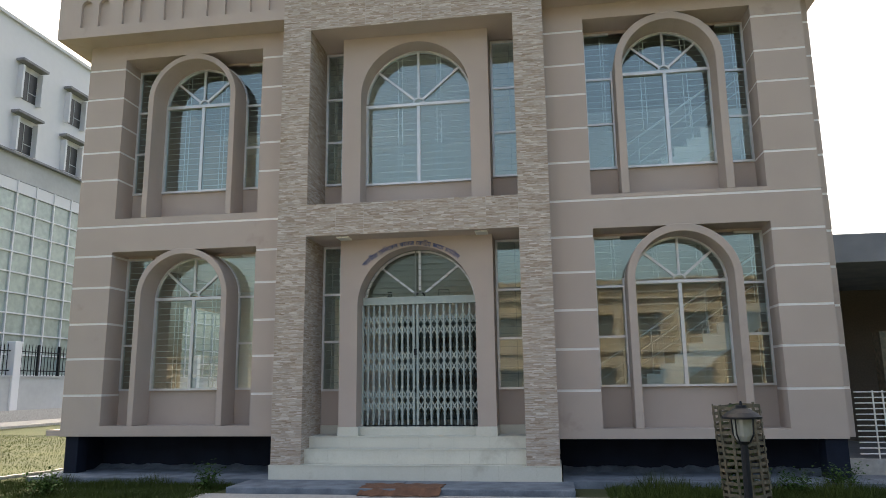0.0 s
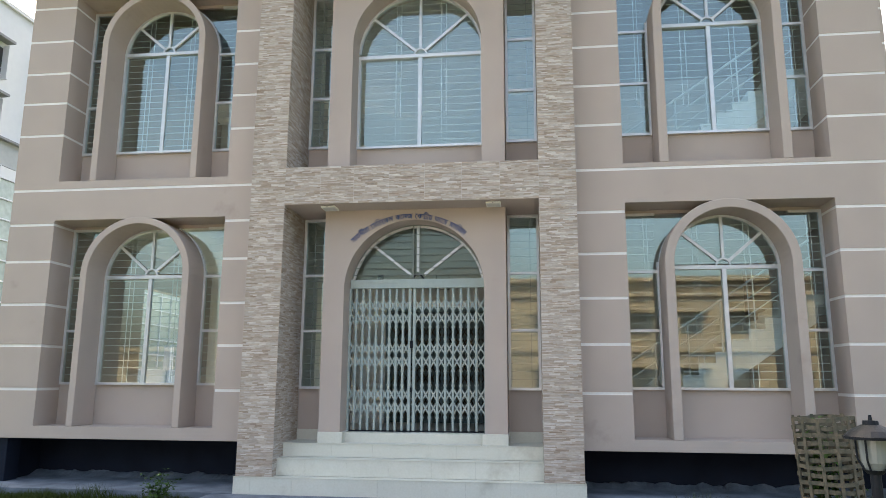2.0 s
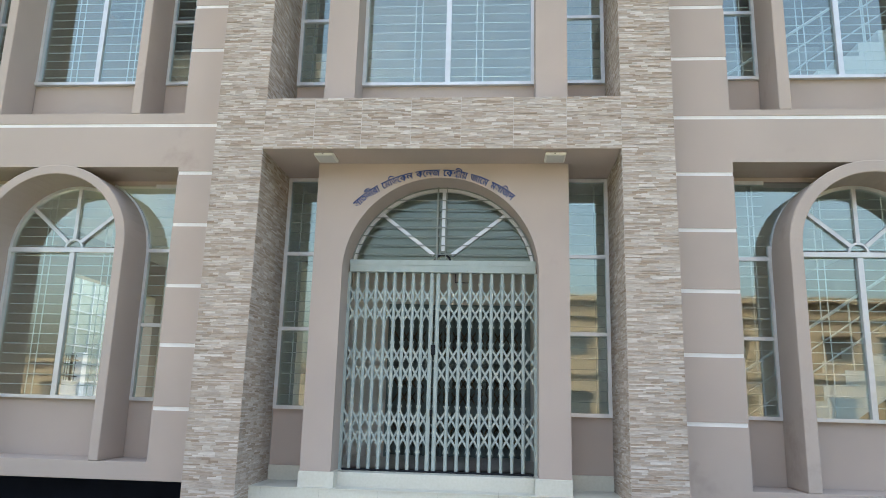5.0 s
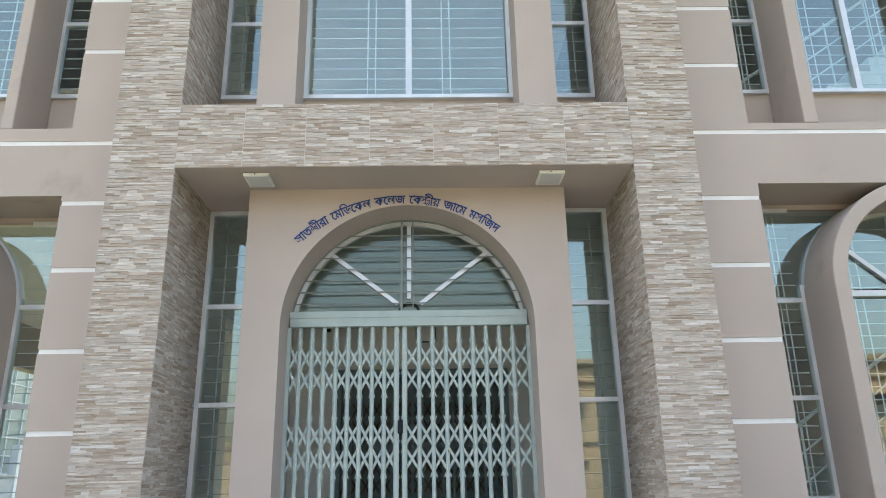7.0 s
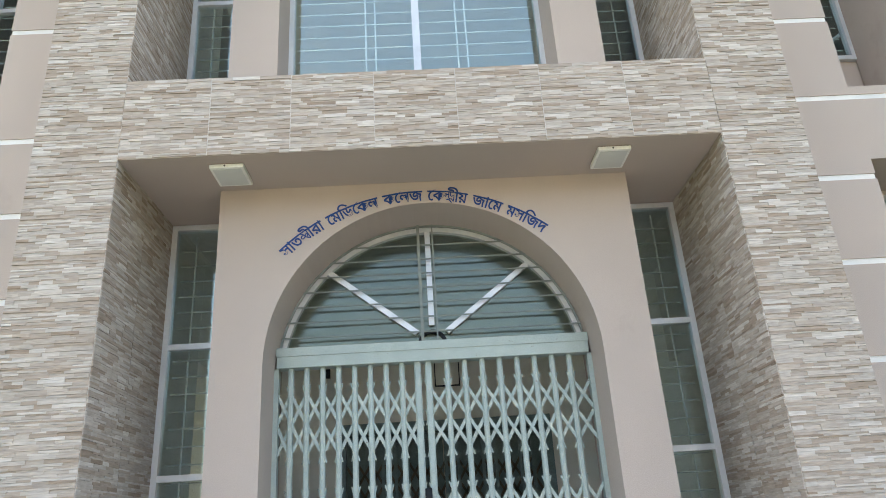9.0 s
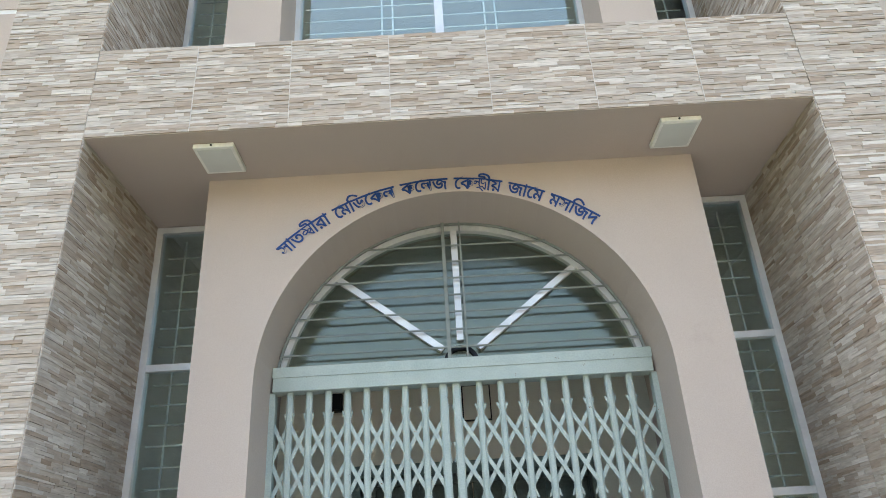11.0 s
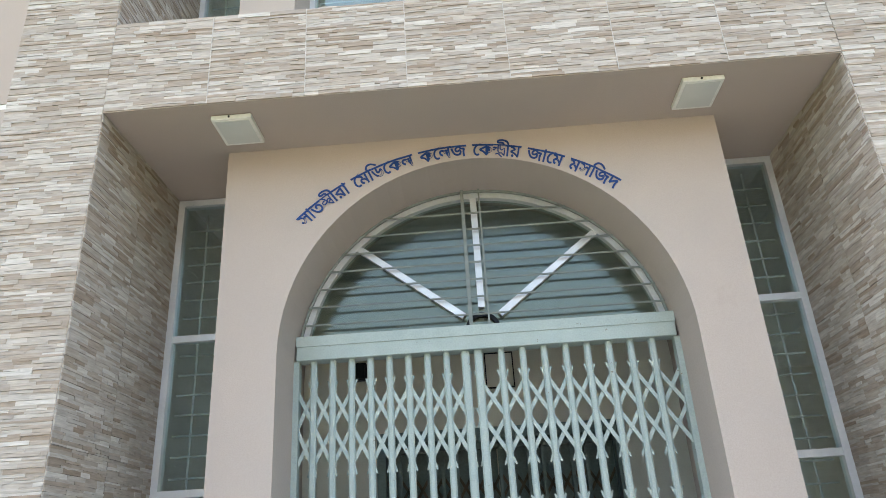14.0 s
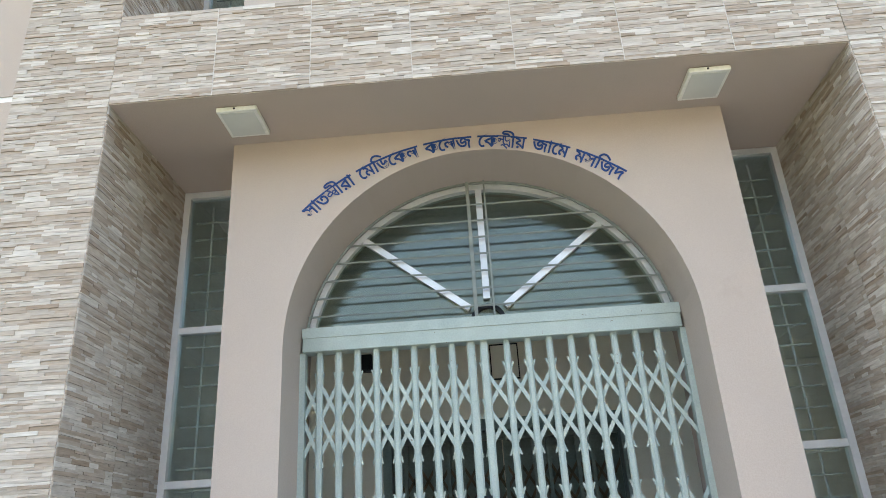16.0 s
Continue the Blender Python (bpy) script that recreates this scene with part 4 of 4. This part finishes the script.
mat_ = thing("doormat", "worn red-brown mat draped over the slab edge before the steps", "mat", (0.02, -0.80, -0.02))
bm = bmesh.new()
N = 16
grid = [[bm.verts.new((-0.62 + 1.24 * i / N + 0.015 * math.sin(j * 2.1), -0.34 + 0.66 * j / N + 0.02 * math.sin(i * 1.3), 0.014 + 0.006 * math.sin(i * 1.7 + j) - 0.088 * min(1.0, max(0.0, (-0.15 - (-0.34 + 0.66 * j / N)) / 0.10)))) for j in range(N + 1)] for i in range(N + 1)]
low = [[bm.verts.new((v.co.x, v.co.y, v.co.z - 0.010)) for v in row] for row in grid]
for i in range(N):
    for j in range(N):
        bm.faces.new((grid[i][j], grid[i + 1][j], grid[i + 1][j + 1], grid[i][j + 1]))
        bm.faces.new((low[i][j + 1], low[i + 1][j + 1], low[i + 1][j], low[i][j]))
    bm.faces.new((grid[i][0], low[i][0], low[i + 1][0], grid[i + 1][0])), bm.faces.new((grid[i + 1][N], low[i + 1][N], low[i][N], grid[i][N]))
    bm.faces.new((grid[0][i + 1], low[0][i + 1], low[0][i], grid[0][i])), bm.faces.new((grid[N][i], low[N][i], low[N][i + 1], grid[N][i + 1]))
part("weave", bm, M_BRICKRED, mat_)

# ---- single-storey annex on the right ----
annex = thing("annex", "single-storey grey concrete annex with a deep open porch", "building")
soften(boxes("roof_slab", M_CONC, annex, (7.38, 16.0, 1.6, 9.0, 3.56, 4.08)), 0.01)
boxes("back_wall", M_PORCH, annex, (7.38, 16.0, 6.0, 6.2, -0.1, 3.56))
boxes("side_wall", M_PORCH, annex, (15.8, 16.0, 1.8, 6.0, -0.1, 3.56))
boxes("plinth", M_CONC, annex, (7.1, 16.0, 1.75, 6.0, -0.1, 0.14))
boxes("kerb_wall", M_ROAD, annex, (7.05, 16.0, 1.55, 1.75, -0.1, 0.18))
boxes("shelf_rack", M_BAMBOO, annex, (8.18, 8.5, 2.0, 2.3, 0.14, 2.35))
railing = thing("railing", "white painted metal railing of the annex porch", "railing", (7.5, 1.65, 0.18))
for k in range(12):
    bm = bmesh.new()
    rod(bm, (0, 0, 0.08 + k * 0.094), (8.3, 0, 0.08 + k * 0.094), 0.012, 6)
    part("rail", bm, M_LAMP, railing)
for k in range(9):
    for o in (0, 0.16):
        bm = bmesh.new()
        bar(bm, (0.3 + k * 1.0 + o, 0, 0), (0.3 + k * 1.0 + o, 0, 1.14), 0.022, 0.022)
        part("post", bm, M_LAMP, railing)

# ---- lawn, road, boundary wall and far building on the left ----
road = boxes("road", M_ROAD, None, (-23.9, -20.6, -60, 80, -0.2, -0.03))
tagged(road, "pale concrete service road beyond the lawn", "road", kind="structure")
fence = thing("boundary_wall", "grey plastered boundary wall with dark spiked iron railings", "fence", (-24.0, 0, 0))
boxes("base_wall", M_FARCONC, fence, (-0.2, 0.1, 2, 60, -0.1, 2.1))
boxes("coping", M_FARCONC, fence, (-0.26, 0.16, 2, 60, 2.1, 2.18))
boxes("foot", M_ROAD, fence, (0.1, 0.35, 2, 60, -0.1, 0.5))
for k in range(12):
    soften(boxes("pier", M_FARWHITE, fence, (-0.3, 0.2, 6.05 + 4.6 * k, 6.55 + 4.6 * k, -0.1, 3.85)), 0.03)
for k in range(90):
    y = 12.0 + 0.24 * k
    bm = bmesh.new()
    rod(bm, (-0.05, y, 2.18), (-0.05, y, 3.6), 0.022, 6)
    rod(bm, (-0.05, y, 3.6), (-0.05, y, 3.78), 0.03, 6, 0.002)
    part("spike", bm, M_BLACK, fence)
for k in range(14):
    boxes("standard", M_BLACK, fence, (-0.1, 0.0, 12.16 + 1.6 * k, 12.27 + 1.6 * k, 2.18, 3.75))
for z in (2.4, 3.35):
    boxes("cross_rail", M_BLACK, fence, (-0.07, -0.03, 12, 34, z, z + 0.05))

hospital = thing("hospital_block", "tall white building with hooded windows above a glass curtain wall", "building", (-27.0, 0, 0))
boxes("wall", M_FARWHITE, hospital, (-14, 0, 12, 62, 14.4, 22.0))
boxes("roof_edge", M_FARWHITE, hospital, (-14.1, 0.15, 11.8, 62.2, 22.0, 22.2))
boxes("concrete_band", M_FARCONC, hospital, (-14.1, 0.16, 11.6, 62.2, 13.0, 14.34), label="bare grey concrete band")
boxes("ledge", M_CONC, hospital, (-14.1, 0.42, 11.6, 62.2, 14.34, 14.46))
boxes("spandrel", M_FARWHITE, hospital, (-14, 0.14, 11.8, 62, 12.3, 12.98), label="pale spandrel glass")
boxes("core", M_FARGLASS, hospital, (-14, 0.1, 11.8, 62, -0.1, 12.99), label="greenish glass curtain wall")
for k in range(34):
    boxes("mullion", M_FARWHITE, hospital, (0.1, 0.2, 12 + 1.5 * k, 12.09 + 1.5 * k, 0, 13.0))
for k in range(11):
    boxes("transom", M_FARWHITE, hospital, (0.1, 0.19, 11.8, 62, 1.1 + 1.12 * k, 1.18 + 1.12 * k))
for z in (14.70, 17.78):
    for k in range(9):
        y = 14.05 + 4.0 * k
        win = boxes("window", M_DARK, hospital, (0.005, 0.03, y, y + 1.3, z, z + 1.68))
        boxes("frame", M_FARCONC, win, (0.03, 0.05, y + 0.62, y + 0.67, z, z + 1.68), (0.03, 0.05, y + 0.02, y + 0.07, z, z + 1.68), (0.03, 0.05, y + 0.67, y + 1.3, z + 0.5, z + 0.55))
        boxes("side_fin", M_FARWHITE, win, (0.0, 0.34, y - 0.20, y - 0.06, z - 0.10, z + 1.85))
        boxes("side_fin", M_FARWHITE, win, (0.0, 0.34, y + 1.36, y + 1.50, z - 0.10, z + 1.85))
        boxes("hood", M_CONC, win, (0.0, 0.52, y - 0.42, y + 1.62, z + 2.02, z + 2.16))

# ---- tan buildings across the yard, seen mirrored in the panes ----
def yard_building(x0, x1, y, floors, storey, bay, label):
    b = thing("yard_building", label, "building", (x0, y, 0), "yard buildings")
    w, h = x1 - x0, floors * storey + 0.8
    boxes("wall", M_TAN, b, (0, w, -8, 0, -0.1, h))
    boxes("roof_edge", M_TAN, b, (-0.4, w + 0.4, -8.4, 0.5, h, h + 0.35))
    for f in range(floors):
        boxes("floor_band", M_TAN, b, (-0.1, w + 0.1, -0.1, 0.25, f * storey + storey - 0.3, f * storey + storey - 0.1))
        for k in range(int(w / bay)):
            x = (k + 0.28) * bay
            win = boxes("window", M_DARK, b, (x, x + bay * 0.45, 0.002, 0.03, f * storey + 1.0, f * storey + 2.4))
            boxes("hood", M_TAN, win, (x - 0.2, x + bay * 0.45 + 0.2, 0.0, 0.5, f * storey + 2.5, f * storey + 2.6))
    return b


yard_building(-6.0, 40.0, -40.0, 2, 3.9, 3.4, "sunlit tan two-storey building across the yard")
yard_building(-60.0, -16.0, -58.0, 1, 3.6, 3.8, "low tan single-storey building far across the yard")

# ---- lawn blades ----
def blades(x0, x1, y0, y1, count, hmin, hmax, seed):
    rnd = random.Random(seed)
    verts, faces = [], []
    for k in range(count):
        x, y = rnd.uniform(x0, x1), rnd.uniform(y0, y1)
        clump = 0.55 + 0.9 * max(0.0, noise.noise((x * 1.7, y * 1.7, seed)) + 0.25)
        a, h = rnd.uniform(0, 6.28), rnd.uniform(hmin, hmax) * clump
        lx, ly = rnd.gauss(0, 0.4) * h, rnd.gauss(0, 0.4) * h
        w = 0.004 + 0.004 * rnd.random()
        i = len(verts)
        verts += [(x - w * math.cos(a), y - w * math.sin(a), GROUND - 0.005), (x + w * math.cos(a), y + w * math.sin(a), GROUND - 0.005), (x + lx, y + ly, GROUND + h)]
        faces.append((i, i + 1, i + 2))
    me = bpy.data.meshes.new("grass")
    me.from_pydata(verts, [], faces)
    me.materials.append(M_BLADE)
    ob = new("grass", me)
    tagged(ob, "short uneven lawn grass beside the apron", "grass", kind="stuff")


blades(-9.5, -3.0, -2.6, 0.08, 26000, 0.04, 0.12, 1)
blades(3.1, 8.5, -2.6, 0.08, 24000, 0.04, 0.13, 2)
blades(3.2, 7.4, -1.3, 0.0, 5200, 0.12, 0.27, 4)
blades(-6.9, -3.0, -0.5, 0.05, 2200, 0.08, 0.18, 5)
blades(-19.0, -7.0, 0.0, 12.0, 26000, 0.03, 0.07, 3)

# ---- split-stone tiles on the portal ----
TILE_H = 0.285
tile_cache = {}


def tile_mesh(w, h, variant):
    """One cladding tile: uneven rows of thin split strips, each proud by its own depth."""
    key = (round(w, 3), round(h, 3), variant)
    if key in tile_cache:
        return tile_cache[key]
    rnd = random.Random(variant * 977 + int(w * 1000) * 7 + int(h * 1000))
    verts, faces = [], []
    z = 0.0
    while z < h - 0.004:
        rh = min(rnd.choice((0.010, 0.012, 0.015, 0.018, 0.022)), h - z)
        if h - z - rh < 0.008:
            rh = h - z
        x = 0.0
        while x < w - 0.004:
            rw = min(rnd.uniform(0.05, 0.19), w - x)
            if w - x - rw < 0.03:
                rw = w - x
            y = rnd.uniform(-0.0072, -0.0022)
            j = [rnd.uniform(-0.0016, 0.0016) for _ in range(8)]
            i = len(verts)
            x0, x1, z0, z1 = x, x + rw, z, z + rh
            tilt = rnd.uniform(0.0, 0.0013)
            m = (x0 + x1) / 2
            verts += [(x0, y + abs(j[0]) * 0.5, z0 + j[1]), (m, y - 0.001, z0 + j[2]), (x1, y + abs(j[3]) * 0.5, z0 + j[4]),
                      (x1, y + tilt, z1 + j[5]), (m, y + tilt - 0.001, z1 + j[6]), (x0, y + tilt, z1 + j[7]),
                      (x0, 0.022, z0), (m, 0.022, z0), (x1, 0.022, z0), (x1, 0.022, z1), (m, 0.022, z1), (x0, 0.022, z1)]
            faces += [(i, i + 1, i + 4, i + 5), (i + 1, i + 2, i + 3, i + 4), (i + 6, i + 7, i + 1, i), (i + 7, i + 8, i + 2, i + 1),
                      (i + 5, i + 4, i + 10, i + 11), (i + 4, i + 3, i + 9, i + 10), (i + 6, i, i + 5, i + 11), (i + 2, i + 8, i + 9, i + 3)]
            x += rw
        z += rh
    me = bpy.data.meshes.new("stone_tile")
    me.from_pydata(verts, [], faces)
    me.materials.append(M_STONE)
    tile_cache[key] = me
    return me


tile_no = 0


def clad(origin, turn, width, height, joints):
    """Tiles over a face that starts at origin, runs width along its own x and height up."""
    global tile_no
    rows = max(1, round(height / TILE_H))
    h = height / rows
    xs = [0.0] + [j for j in joints if 0.03 < j < width - 0.03] + [width]
    for r in range(rows):
        for a, b in zip(xs, xs[1:]):
            tile_no += 1
            ob = new("stone_tile", tile_mesh(b - a - 0.003, h - 0.0015, (tile_no * 7 + r * 3) % 5))
            ob.parent = portal
            ob.matrix_basis = Matrix.Translation(origin) @ pose(0, 0, 0, 0, 0, turn) @ Matrix.Translation((a + 0.0015, 0, r * h))


LINTEL_JOINTS = [0.545, 1.057, 1.588, 2.118, 2.667, 3.22]
clad((-PORTAL_OUT, 0, 0.214), 0, PORTAL_OUT - PORTAL_IN, PT - 0.214, [])
clad((PORTAL_IN, 0, 0.214), 0, PORTAL_OUT - PORTAL_IN, PT - 0.214, [])
clad((-PORTAL_IN, 0, 4.128), 0, 2 * PORTAL_IN, 4.70 - 4.128, LINTEL_JOINTS)
clad((-PORTAL_IN, 0, 8.088), 0, 2 * PORTAL_IN, PT - 8.088, LINTEL_JOINTS)
for z0, z1 in ((4.130, 4.698), (8.09, PT)):
    for x in LINTEL_JOINTS:
        boxes("joint", M_GROUT, portal, (x - PORTAL_IN - 0.0024, x - PORTAL_IN + 0.0024, -0.0062, 0.01, z0, z1))
for z0, z1 in ((0.214, 4.124), (4.70, 8.085)):
    clad((-PORTAL_IN, 0.0, z0), 90, 1.0, z1 - z0, [0.5])
    clad((PORTAL_IN, 1.0, z0), -90, 1.0, z1 - z0, [0.5])
